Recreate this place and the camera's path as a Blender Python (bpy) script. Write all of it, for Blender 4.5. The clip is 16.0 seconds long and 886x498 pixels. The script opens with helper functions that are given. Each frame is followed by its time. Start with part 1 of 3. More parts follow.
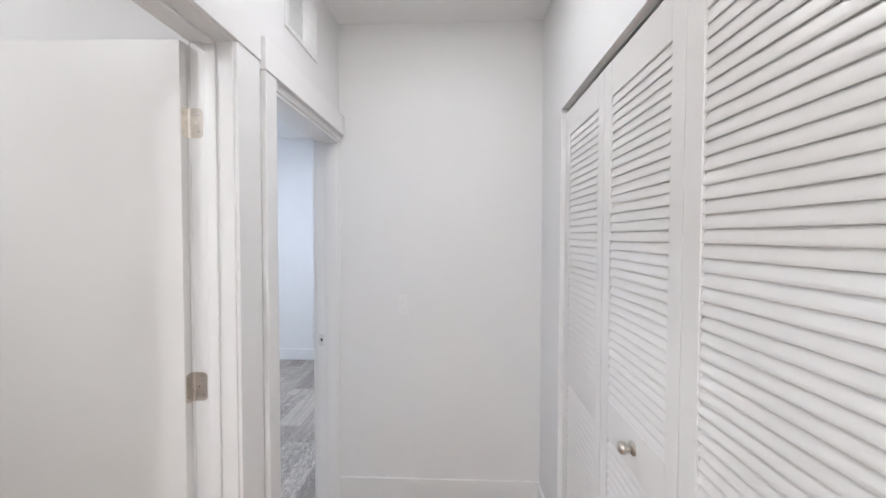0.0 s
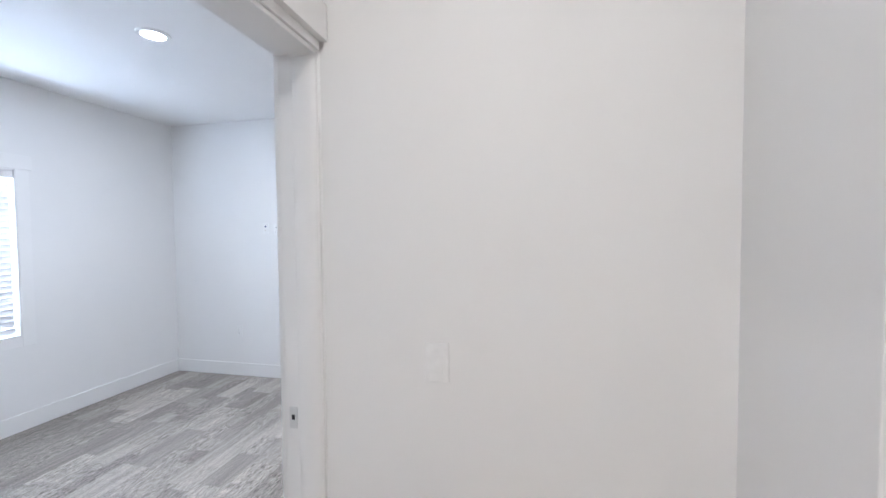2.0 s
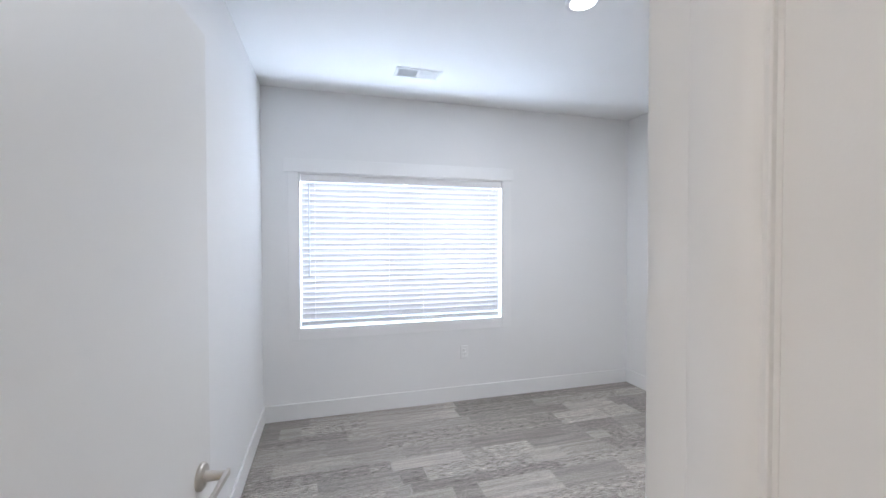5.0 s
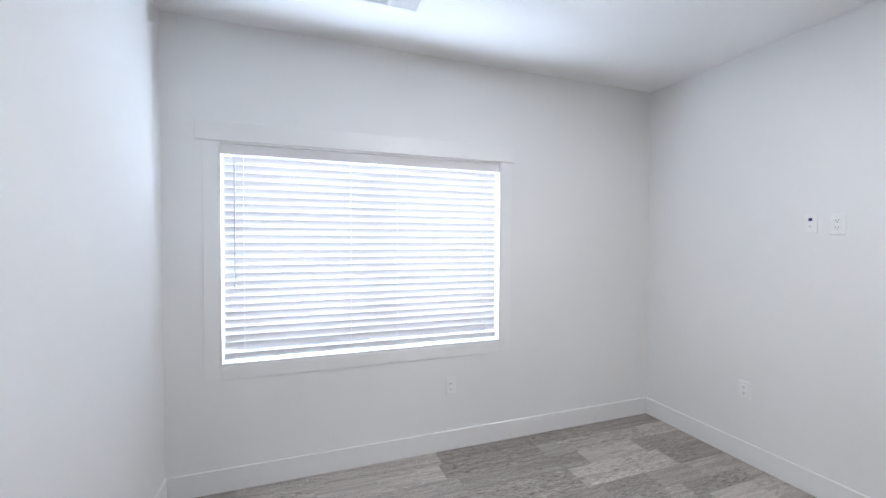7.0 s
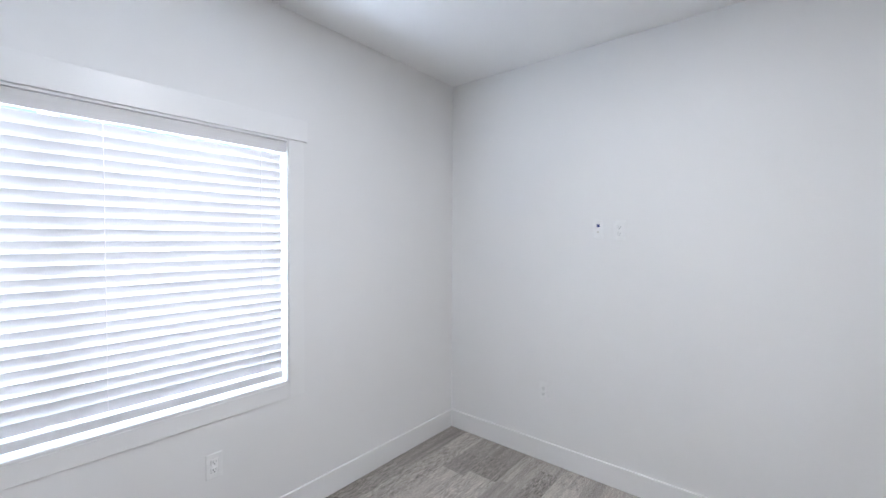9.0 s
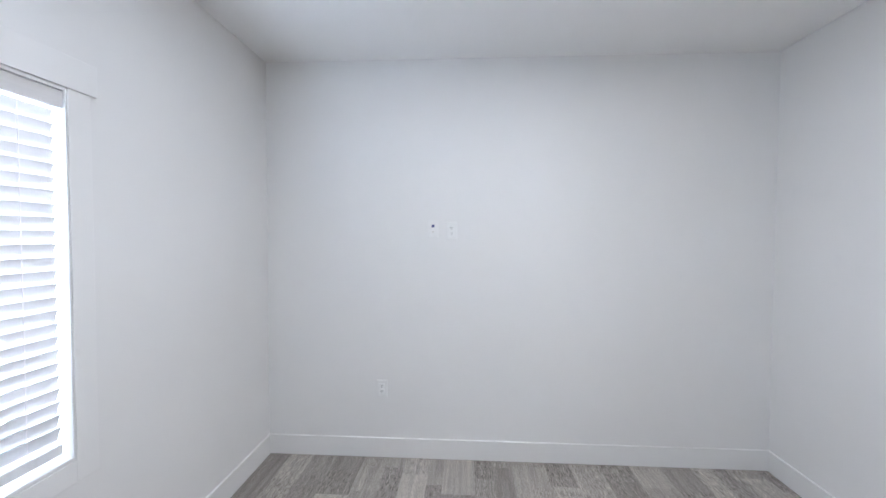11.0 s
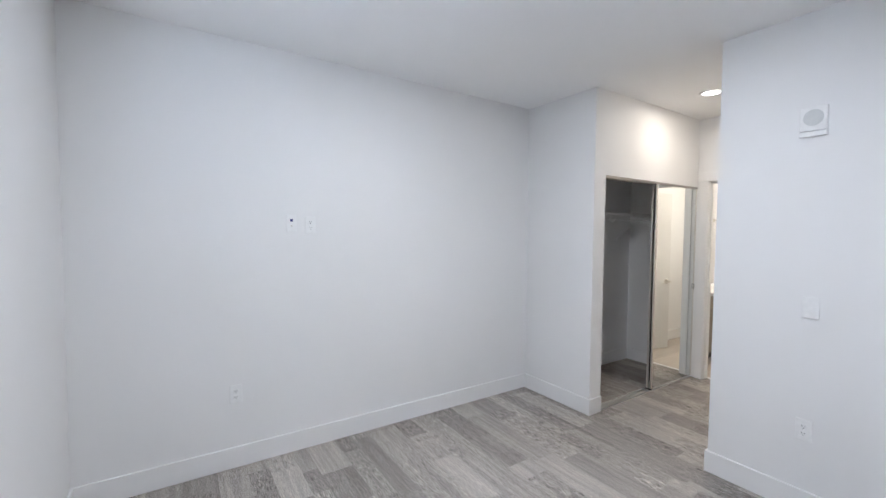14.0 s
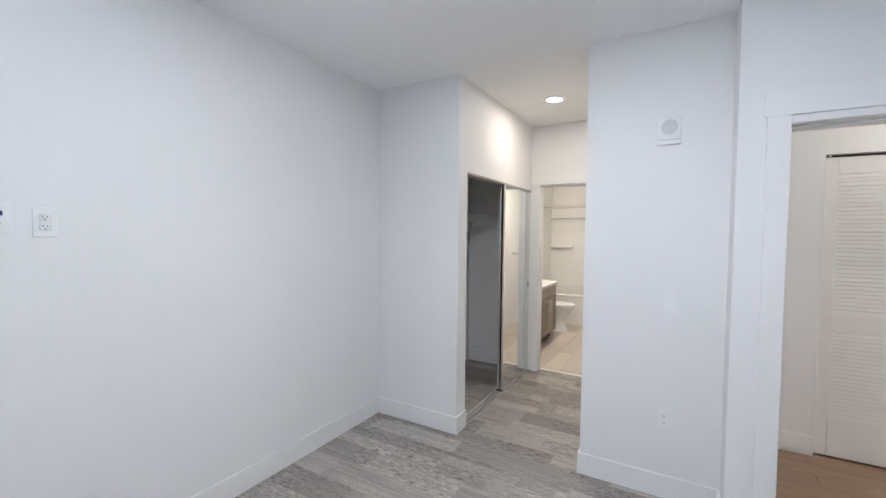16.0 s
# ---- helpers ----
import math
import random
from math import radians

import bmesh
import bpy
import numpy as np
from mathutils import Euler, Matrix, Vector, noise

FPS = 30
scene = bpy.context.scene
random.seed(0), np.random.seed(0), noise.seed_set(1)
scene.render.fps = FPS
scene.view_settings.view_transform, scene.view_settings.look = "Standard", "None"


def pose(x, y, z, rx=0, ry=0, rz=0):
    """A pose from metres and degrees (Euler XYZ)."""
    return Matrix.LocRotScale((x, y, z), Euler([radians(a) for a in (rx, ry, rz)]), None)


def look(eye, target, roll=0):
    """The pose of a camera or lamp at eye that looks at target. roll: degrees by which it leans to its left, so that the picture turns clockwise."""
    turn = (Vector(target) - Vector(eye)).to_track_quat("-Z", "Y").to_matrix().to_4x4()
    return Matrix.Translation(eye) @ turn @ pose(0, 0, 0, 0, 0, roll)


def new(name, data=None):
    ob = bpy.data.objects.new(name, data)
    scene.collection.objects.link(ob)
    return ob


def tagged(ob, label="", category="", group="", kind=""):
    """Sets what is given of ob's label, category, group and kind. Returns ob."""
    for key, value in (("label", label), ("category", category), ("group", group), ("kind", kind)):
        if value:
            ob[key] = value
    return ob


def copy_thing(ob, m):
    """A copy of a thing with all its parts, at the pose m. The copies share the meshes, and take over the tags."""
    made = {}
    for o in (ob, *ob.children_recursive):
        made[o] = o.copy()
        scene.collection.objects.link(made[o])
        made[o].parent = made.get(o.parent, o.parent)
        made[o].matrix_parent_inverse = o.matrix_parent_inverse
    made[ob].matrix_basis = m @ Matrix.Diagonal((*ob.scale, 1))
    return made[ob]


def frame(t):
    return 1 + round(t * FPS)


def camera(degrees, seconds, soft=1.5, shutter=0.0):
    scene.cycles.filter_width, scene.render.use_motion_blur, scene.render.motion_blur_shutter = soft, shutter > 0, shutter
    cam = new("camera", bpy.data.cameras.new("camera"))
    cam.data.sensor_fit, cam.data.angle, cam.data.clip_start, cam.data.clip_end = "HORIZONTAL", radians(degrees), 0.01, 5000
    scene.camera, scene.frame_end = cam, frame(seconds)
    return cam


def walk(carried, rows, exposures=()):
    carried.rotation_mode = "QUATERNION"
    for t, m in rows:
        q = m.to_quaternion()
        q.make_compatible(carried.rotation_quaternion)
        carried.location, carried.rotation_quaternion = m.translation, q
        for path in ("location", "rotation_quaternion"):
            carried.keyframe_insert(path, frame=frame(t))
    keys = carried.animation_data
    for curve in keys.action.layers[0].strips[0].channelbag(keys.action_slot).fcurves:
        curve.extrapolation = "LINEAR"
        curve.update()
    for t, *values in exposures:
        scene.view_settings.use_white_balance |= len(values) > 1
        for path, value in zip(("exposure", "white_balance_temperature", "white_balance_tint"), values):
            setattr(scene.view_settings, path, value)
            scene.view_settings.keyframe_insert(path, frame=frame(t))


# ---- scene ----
cam = camera(94.9, 16.0)
PATH = [
    (0, (1.097, -0.434, 1.54), (1.01, 1.563, 1.478), 0.1),
    (0.5, (1.08, -0.13, 1.54), (0.984, 1.866, 1.471), 0.2),
    (1, (1.091, 0.178, 1.538), (0.989, 2.175, 1.465), 0.5),
    (1.5, (1.077, 0.481, 1.52), (0.862, 2.468, 1.454), -0.1),
    (2, (1.047, 0.724, 1.524), (0.609, 2.674, 1.448), -0.5),
    (2.5, (1.029, 0.939, 1.541), (0.277, 2.791, 1.477), -0.3),
    (3, (0.943, 1.146, 1.525), (-0.105, 2.849, 1.462), -0.28),
    (3.5, (0.888, 1.266, 1.535), (-0.488, 2.716, 1.466), -0.51),
    (4, (0.888, 1.373, 1.495), (-0.763, 2.502, 1.458), -0.58),
    (4.5, (0.836, 1.425, 1.481), (-0.981, 2.260, 1.443), -0.4),
    (5, (0.678, 1.476, 1.482), (-1.243, 2.031, 1.444), -0.1),
    (7.5, (-0.433, 1.708, 1.492), (-2.26, 2.521, 1.437), 0.5),
    (8, (-0.595, 1.755, 1.5), (-2.292, 2.813, 1.453), 0.4),
    (8.5, (-0.704, 1.861, 1.524), (-2.227, 3.156, 1.466), 0.3),
    (9, (-0.854, 1.937, 1.535), (-2.127, 3.479, 1.478), 0.3),
    (11.5, (-1.655, 1.678, 1.56), (-1.532, 3.672, 1.488), 0.4),
    (12, (-1.824, 1.628, 1.573), (-1.492, 3.598, 1.481), 0.6),
    (12.5, (-2.026, 1.607, 1.558), (-1.48, 3.529, 1.473), 0.4),
    (13, (-2.196, 1.562, 1.548), (-1.454, 3.417, 1.459), 0.5),
    (13.5, (-2.331, 1.546, 1.537), (-1.413, 3.321, 1.446), 0.5),
    (14, (-2.391, 1.622, 1.548), (-1.292, 3.29, 1.46), 0.5),
    (14.5, (-2.337, 1.699, 1.577), (-1.082, 3.253, 1.49), 0.4),
    (15, (-2.303, 1.868, 1.573), (-0.876, 3.267, 1.494), 0.45),
    (15.5, (-2.289, 2.078, 1.574), (-0.712, 3.305, 1.492), 0.45),
    (16, (-2.212, 2.312, 1.556), (-0.482, 3.314, 1.475), 0.55),
]
walk(cam, [(t, look(eye, target, roll)) for t, eye, target, roll in PATH],
     [(0.0, 0.42, 5290, 10), (1.5, 0.45, 5270, 10), (2.5, 0.40, 5450, 10), (3.0, 0.34, 5450, 10), (4.2, 0.20, 5570, 10), (7.0, 0.20, 5740, 10), (12.0, 0.26, 5630, 10), (16.0, 0.26, 5640, 10)])

# ---- world and large lights ----
world = bpy.data.worlds.new("sky")
scene.world = world
world.use_nodes = True
wn = world.node_tree
sky = wn.nodes.new("ShaderNodeTexSky")
sky.sky_type, sky.sun_disc = "NISHITA", False
sky.sun_elevation, sky.sun_rotation = radians(48), radians(100)
wn.nodes["Background"].inputs["Strength"].default_value = 0.15
wn.links.new(sky.outputs["Color"], wn.nodes["Background"].inputs["Color"])

sun = new("sun", bpy.data.lights.new("sun", "SUN"))
sun.data.energy, sun.data.angle, sun.data.color = 2.0, radians(3), (1.0, 0.95, 0.88)
sun.matrix_basis = look((12, -2, 14), (0, 0, 0))

WIN_Y0, WIN_Y1, WIN_Z0, WIN_Z1 = 1.267, 3.095, 0.742, 2.055
daylight = new("window_daylight", bpy.data.lights.new("window_daylight", "AREA"))
daylight.data.shape, daylight.data.size, daylight.data.size_y = "RECTANGLE", 1.74, 1.10
daylight.data.energy, daylight.data.color = 95, (0.80, 0.89, 1.0)
daylight.matrix_basis = look((-3.10, (WIN_Y0 + WIN_Y1) / 2, 1.43), (0, (WIN_Y0 + WIN_Y1) / 2, 1.43))

WARM, WARMER = (1.0, 0.87, 0.72), (1.0, 0.82, 0.62)
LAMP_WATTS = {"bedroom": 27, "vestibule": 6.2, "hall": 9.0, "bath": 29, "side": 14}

# ---- materials ----


def nodes_of(name):
    m = bpy.data.materials.new(name)
    m.use_nodes = True
    t = m.node_tree
    return m, t, t.nodes["Principled BSDF"]


def noise_node(t, coord, scale, detail=4.0, stretch=(1, 1, 1), rough=0.55):
    mp = t.nodes.new("ShaderNodeMapping")
    mp.inputs["Scale"].default_value = stretch
    t.links.new(coord, mp.inputs["Vector"])
    n = t.nodes.new("ShaderNodeTexNoise")
    n.inputs["Scale"].default_value, n.inputs["Detail"].default_value, n.inputs["Roughness"].default_value = scale, detail, rough
    t.links.new(mp.outputs["Vector"], n.inputs["Vector"])
    return n.outputs["Fac"]


def ramp(t, fac, stops):
    r = t.nodes.new("ShaderNodeValToRGB")
    while len(r.color_ramp.elements) < len(stops):
        r.color_ramp.elements.new(0.5)
    for e, (p, c) in zip(r.color_ramp.elements, stops):
        e.position, e.color = p, (*c, 1)
    t.links.new(fac, r.inputs["Fac"])
    return r.outputs["Color"]


def bump(t, bsdf, height, strength, distance):
    b = t.nodes.new("ShaderNodeBump")
    b.inputs["Strength"].default_value, b.inputs["Distance"].default_value = strength, distance
    t.links.new(height, b.inputs["Height"])
    t.links.new(b.outputs["Normal"], bsdf.inputs["Normal"])


def mixed(t, fac, a, b, kind="MIX"):
    m = t.nodes.new("ShaderNodeMix")
    m.data_type, m.blend_type = "RGBA", kind
    for value, socket in ((fac, m.inputs["Factor"]), (a, m.inputs["A"]), (b, m.inputs["B"])):
        if isinstance(value, (float, int)):
            socket.default_value = value
        elif isinstance(value, tuple):
            socket.default_value = (*value, 1)
        else:
            t.links.new(value, socket)
    return m.outputs["Result"]


def paint(name, colour, rough, grain=0.0006, grain_scale=260.0, drift=0.03, spec=0.5):
    """Wall, door or trim paint: a little uneven in tone and gloss, with roller stipple."""
    m, t, b = nodes_of(name)
    pos = t.nodes.new("ShaderNodeNewGeometry").outputs["Position"]
    wide = noise_node(t, pos, 0.9, 3)
    dark = tuple(c * (1 - drift) for c in colour)
    t.links.new(ramp(t, wide, [(0.3, dark), (0.7, colour)]), b.inputs["Base Color"])
    fine = noise_node(t, pos, grain_scale, 3)
    mid = noise_node(t, pos, 14, 4)
    gl = t.nodes.new("ShaderNodeMapRange")
    gl.inputs["To Min"].default_value, gl.inputs["To Max"].default_value = rough - 0.07, rough + 0.07
    t.links.new(mid, gl.inputs["Value"])
    t.links.new(gl.outputs["Result"], b.inputs["Roughness"])
    b.inputs["Specular IOR Level"].default_value = spec
    bump(t, b, fine, 0.25, grain)
    return m


def metal(name, colour, rough, stretch=(1, 1, 30)):
    m, t, b = nodes_of(name)
    pos = t.nodes.new("ShaderNodeTexCoord").outputs["Object"]
    f = noise_node(t, pos, 90, 3, stretch)
    b.inputs["Metallic"].default_value = 1.0
    t.links.new(ramp(t, f, [(0.3, tuple(c * 0.9 for c in colour)), (0.7, colour)]), b.inputs["Base Color"])
    r = t.nodes.new("ShaderNodeMapRange")
    r.inputs["To Min"].default_value, r.inputs["To Max"].default_value = rough - 0.05, rough + 0.08
    t.links.new(f, r.inputs["Value"])
    t.links.new(r.outputs["Result"], b.inputs["Roughness"])
    return m


def plain(name, colour, rough, spec=0.5):
    m, t, b = nodes_of(name)
    pos = t.nodes.new("ShaderNodeTexCoord").outputs["Object"]
    f = noise_node(t, pos, 40, 3)
    t.links.new(ramp(t, f, [(0.3, tuple(c * 0.94 for c in colour)), (0.7, colour)]), b.inputs["Base Color"])
    b.inputs["Roughness"].default_value = rough
    b.inputs["Specular IOR Level"].default_value = spec
    return m


def glowing(name, colour, strength):
    m, t, b = nodes_of(name)
    b.inputs["Base Color"].default_value = (0.9, 0.9, 0.9, 1)
    b.inputs["Emission Color"].default_value = (*colour, 1)
    b.inputs["Emission Strength"].default_value = strength
    return m


def carpet():
    """Grey loop-pile carpet planks with streaks along their length; each plank has a tone of its own."""
    m, t, b = nodes_of("carpet_pile")
    pos = t.nodes.new("ShaderNodeNewGeometry").outputs["Position"]
    info = t.nodes.new("ShaderNodeObjectInfo")
    off = t.nodes.new("ShaderNodeVectorMath")
    off.operation = "SCALE"
    off.inputs[0].default_value = (17.0, 41.0, 0.0)
    t.links.new(info.outputs["Random"], off.inputs["Scale"])
    add = t.nodes.new("ShaderNodeVectorMath")
    add.operation = "ADD"
    t.links.new(pos, add.inputs[0])
    t.links.new(off.outputs["Vector"], add.inputs[1])
    at = add.outputs["Vector"]
    tone = ramp(t, info.outputs["Random"], [(0.0, (0.300, 0.276, 0.253)), (0.45, (0.372, 0.343, 0.314)), (0.82, (0.440, 0.406, 0.372)), (1.0, (0.500, 0.464, 0.425))])
    streak = noise_node(t, at, 1.0, 3, (165, 18, 1), 0.6)
    lines = ramp(t, streak, [(0.41, (0.42, 0.41, 0.40)), (0.445, (0.95, 0.95, 0.95)), (0.57, (1.0, 1.0, 1.0)), (0.61, (1.50, 1.49, 1.47))])
    fold = t.nodes.new("ShaderNodeMath")
    fold.operation = "MULTIPLY"
    fold.inputs[1].default_value = 7.31
    t.links.new(info.outputs["Random"], fold.inputs[0])
    part_of = t.nodes.new("ShaderNodeMath")
    part_of.operation = "FRACT"
    t.links.new(fold.outputs["Value"], part_of.inputs[0])
    amount = t.nodes.new("ShaderNodeMapRange")
    amount.inputs["To Min"].default_value, amount.inputs["To Max"].default_value = 0.06, 1.0
    t.links.new(part_of.outputs["Value"], amount.inputs["Value"])
    light = mixed(t, amount.outputs["Result"], (1.0, 1.0, 1.0), lines)
    wide = noise_node(t, at, 1.0, 3, (34, 1.6, 1))
    band = ramp(t, wide, [(0.35, (0.84, 0.84, 0.84)), (0.65, (1.15, 1.15, 1.14))])
    speck = noise_node(t, pos, 130, 4, (1, 1, 1), 0.75)
    dots = ramp(t, speck, [(0.34, (0.55, 0.55, 0.55)), (0.66, (1.45, 1.45, 1.45))])
    c = mixed(t, 1.0, mixed(t, 1.0, mixed(t, 1.0, tone, light, "MULTIPLY"), band, "MULTIPLY"), dots, "MULTIPLY")
    t.links.new(c, b.inputs["Base Color"])
    b.inputs["Roughness"].default_value = 0.95
    b.inputs["Specular IOR Level"].default_value = 0.15
    bump(t, b, mixed(t, 0.5, streak, speck), 0.9, 0.004)
    return m


def planked(name, low, high, along, rough):
    """Wood-look planks: grain along x or y, a tone for each plank."""
    m, t, b = nodes_of(name)
    pos = t.nodes.new("ShaderNodeNewGeometry").outputs["Position"]
    info = t.nodes.new("ShaderNodeObjectInfo")
    s = (3, 60, 1) if along == "x" else (60, 3, 1)
    off = t.nodes.new("ShaderNodeVectorMath")
    off.operation = "SCALE"
    off.inputs[0].default_value = (9.0, 23.0, 0.0)
    t.links.new(info.outputs["Random"], off.inputs["Scale"])
    add = t.nodes.new("ShaderNodeVectorMath")
    add.operation = "ADD"
    t.links.new(pos, add.inputs[0])
    t.links.new(off.outputs["Vector"], add.inputs[1])
    g = noise_node(t, add.outputs["Vector"], 1.0, 6, s, 0.6)
    c = ramp(t, g, [(0.3, low), (0.7, high)])
    v = ramp(t, info.outputs["Random"], [(0.0, (0.86, 0.86, 0.86)), (1.0, (1.1, 1.1, 1.1))])
    t.links.new(mixed(t, 1.0, c, v, "MULTIPLY"), b.inputs["Base Color"])
    b.inputs["Roughness"].default_value = rough
    bump(t, b, g, 0.3, 0.0015)
    return m


def slat_plastic(name="blind_slat", through_share=0.075):
    """White faux-wood slat that lets some daylight through."""
    m, t, b = nodes_of(name)
    pos = t.nodes.new("ShaderNodeNewGeometry").outputs["Position"]
    f = noise_node(t, pos, 1.0, 3, (60, 2, 60))
    t.links.new(ramp(t, f, [(0.3, (0.745, 0.73, 0.72)), (0.7, (0.79, 0.775, 0.765))]), b.inputs["Base Color"])
    b.inputs["Roughness"].default_value = 0.65
    b.inputs["Specular IOR Level"].default_value = 0.2
    tr = t.nodes.new("ShaderNodeBsdfTranslucent")
    tr.inputs["Color"].default_value = (0.95, 0.91, 0.91, 1)
    mix = t.nodes.new("ShaderNodeMixShader")
    mix.inputs["Fac"].default_value = through_share
    t.links.new(b.outputs["BSDF"], mix.inputs[1])
    t.links.new(tr.outputs["BSDF"], mix.inputs[2])
    t.links.new(mix.outputs["Shader"], t.nodes["Material Output"].inputs["Surface"])
    return m


def glass():
    m, t, b = nodes_of("window_glass")
    b.inputs["Base Color"].default_value = (1, 1, 1, 1)
    b.inputs["Roughness"].default_value = 0.0
    b.inputs["Transmission Weight"].default_value = 1.0
    b.inputs["IOR"].default_value = 1.45
    return m


def mirror():
    m, t, b = nodes_of("mirror_silver")
    b.inputs["Base Color"].default_value = (0.80, 0.82, 0.81, 1)
    b.inputs["Metallic"].default_value = 1.0
    b.inputs["Roughness"].default_value = 0.01
    return m


WALL = paint("wall_paint", (0.845, 0.84, 0.83), 0.62)
CEIL = paint("ceiling_paint", (0.91, 0.905, 0.895), 0.80, 0.001, 180)
TRIM = paint("trim_paint", (0.86, 0.855, 0.845), 0.36, 0.0002, 120, 0.02)
DOOR = paint("door_paint", (0.80, 0.79, 0.765), 0.40, 0.0003, 200, 0.02)
LOUVRE = paint("louvre_paint", (0.805, 0.79, 0.765), 0.38, 0.0002, 160, 0.02)
PLATE = plain("plate_plastic", (0.88, 0.878, 0.868), 0.35)
SLOT = plain("dark_slot", (0.03, 0.03, 0.035), 0.6)
JACK = plain("cable_jack", (0.012, 0.028, 0.17), 0.5)
NICKEL = metal("brushed_nickel", (0.66, 0.62, 0.56), 0.28)
CHROME = metal("polished_chrome", (0.78, 0.78, 0.77), 0.12)
STILE = metal("satin_chrome", (0.80, 0.77, 0.72), 0.55)
ALU = metal("track_aluminium", (0.80, 0.80, 0.79), 0.30, (30, 1, 1))
WIRE = plain("coated_wire", (0.84, 0.84, 0.83), 0.35)
VINYL = plain("window_vinyl", (0.82, 0.83, 0.84), 0.40)
CARPET = carpet()
OAK = planked("hall_wood_plank", (0.20, 0.125, 0.075), (0.36, 0.245, 0.155), "y", 0.38)
BATHWOOD = planked("bath_plank_tile", (0.45, 0.395, 0.33), (0.56, 0.50, 0.43), "x", 0.35)
CABINET = planked("cabinet_laminate", (0.185, 0.152, 0.115), (0.315, 0.265, 0.205), "x", 0.45)
QUARTZ = plain("counter_quartz", (0.80, 0.79, 0.77), 0.18)
PORCELAIN = plain("porcelain", (0.84, 0.84, 0.82), 0.08)
ACRYLIC = plain("tub_acrylic", (0.83, 0.82, 0.79), 0.15)
SLAT = slat_plastic()
CORD = slat_plastic("ladder_cord", 0.85)
GLASS = glass()
MIRROR = mirror()
GREYMESH = plain("grille_fabric", (0.70, 0.71, 0.70), 0.7)
GLOW_COOL = glowing("lamp_diffuser_cool", (1.0, 0.97, 0.93), 9.0)
GLOW_WARM = glowing("lamp_diffuser_warm", (1.0, 0.92, 0.80), 9.0)
EARTH = plain("outdoor_ground", (0.38, 0.37, 0.35), 0.9)

# ---- mesh helpers ----


def box(bm, x0, x1, y0, y1, z0, z1, bevel=0.0, seg=1):
    vs = [bm.verts.new((x, y, z)) for x in (x0, x1) for y in (y0, y1) for z in (z0, z1)]
    fs = [bm.faces.new([vs[i] for i in q]) for q in ((0, 1, 3, 2), (4, 6, 7, 5), (0, 4, 5, 1), (2, 3, 7, 6), (0, 2, 6, 4), (1, 5, 7, 3))]
    if bevel:
        es = list({e for f in fs for e in f.edges})
        bmesh.ops.bevel(bm, geom=es, offset=bevel, segments=seg, affect="EDGES", profile=0.5)
    return bm


def B(*a, **k):
    return box(bmesh.new(), *a, **k)


def tube(bm, a, b, r, n=12, r2=None):
    """A round bar from a to b."""
    a, b = Vector(a), Vector(b)
    m = Matrix.Translation((a + b) / 2) @ (b - a).to_track_quat("Z", "Y").to_matrix().to_4x4()
    bmesh.ops.create_cone(bm, cap_ends=True, segments=n, radius1=r, radius2=r if r2 is None else r2, depth=(b - a).length, matrix=m)
    return bm


def turned(profile, n=28, axis="z"):
    """A turned shape from (radius, height) pairs."""
    bm = bmesh.new()
    rings = []
    for r, h in profile:
        ring = []
        for i in range(n):
            a = 2 * math.pi * i / n
            p = (r * math.cos(a), r * math.sin(a), h)
            if axis == "y":
                p = (p[0], p[2], p[1])
            if axis == "x":
                p = (p[2], p[0], p[1])
            ring.append(bm.verts.new(p))
        rings.append(ring)
    for lo, hi in zip(rings, rings[1:]):
        for i in range(n):
            bm.faces.new((lo[i], lo[(i + 1) % n], hi[(i + 1) % n], hi[i]))
    for ring in (rings[0], rings[-1]):
        bm.faces.new(ring)
    bmesh.ops.recalc_face_normals(bm, faces=bm.faces)
    return bm


def prism(points, axis, lo, hi):
    """A closed outline of 2D points drawn out along an axis (x: points are y, z; y: x, z; z: x, y)."""
    bm = bmesh.new()

    def put(p, h):
        return {"x": (h, p[0], p[1]), "y": (p[0], h, p[1]), "z": (p[0], p[1], h)}[axis]
    a = [bm.verts.new(put(p, lo)) for p in points]
    b = [bm.verts.new(put(p, hi)) for p in points]
    n = len(points)
    bm.faces.new(a), bm.faces.new(b)
    for i in range(n):
        bm.faces.new((a[i], a[(i + 1) % n], b[(i + 1) % n], b[i]))
    bmesh.ops.recalc_face_normals(bm, faces=bm.faces)
    return bm


def mesh_of(name, bm, material, smooth=False):
    me = bpy.data.meshes.new(name)
    bmesh.ops.recalc_face_normals(bm, faces=bm.faces)
    bm.to_mesh(me)
    bm.free()
    me.materials.append(material)
    if smooth:
        me.shade_smooth()
        me.set_sharp_from_angle(angle=radians(38))
    return me


def part(name, bm, material, parent=None, label="", smooth=False, at=None):
    ob = new(name, mesh_of(name, bm, material, smooth))
    ob.parent = parent
    if at is not None:
        ob.matrix_basis = at
    return tagged(ob, label)


def thing(name, label, category, group="", at=None):
    ob = tagged(new(name), label, category, group)
    if at is not None:
        ob.matrix_basis = at
    return ob


def structure(name, boxes, material, label, category, bevel=0.0):
    bm = bmesh.new()
    for b in boxes:
        box(bm, *b, bevel=bevel)
    return tagged(part(name, bm, material), label, category, kind="structure")


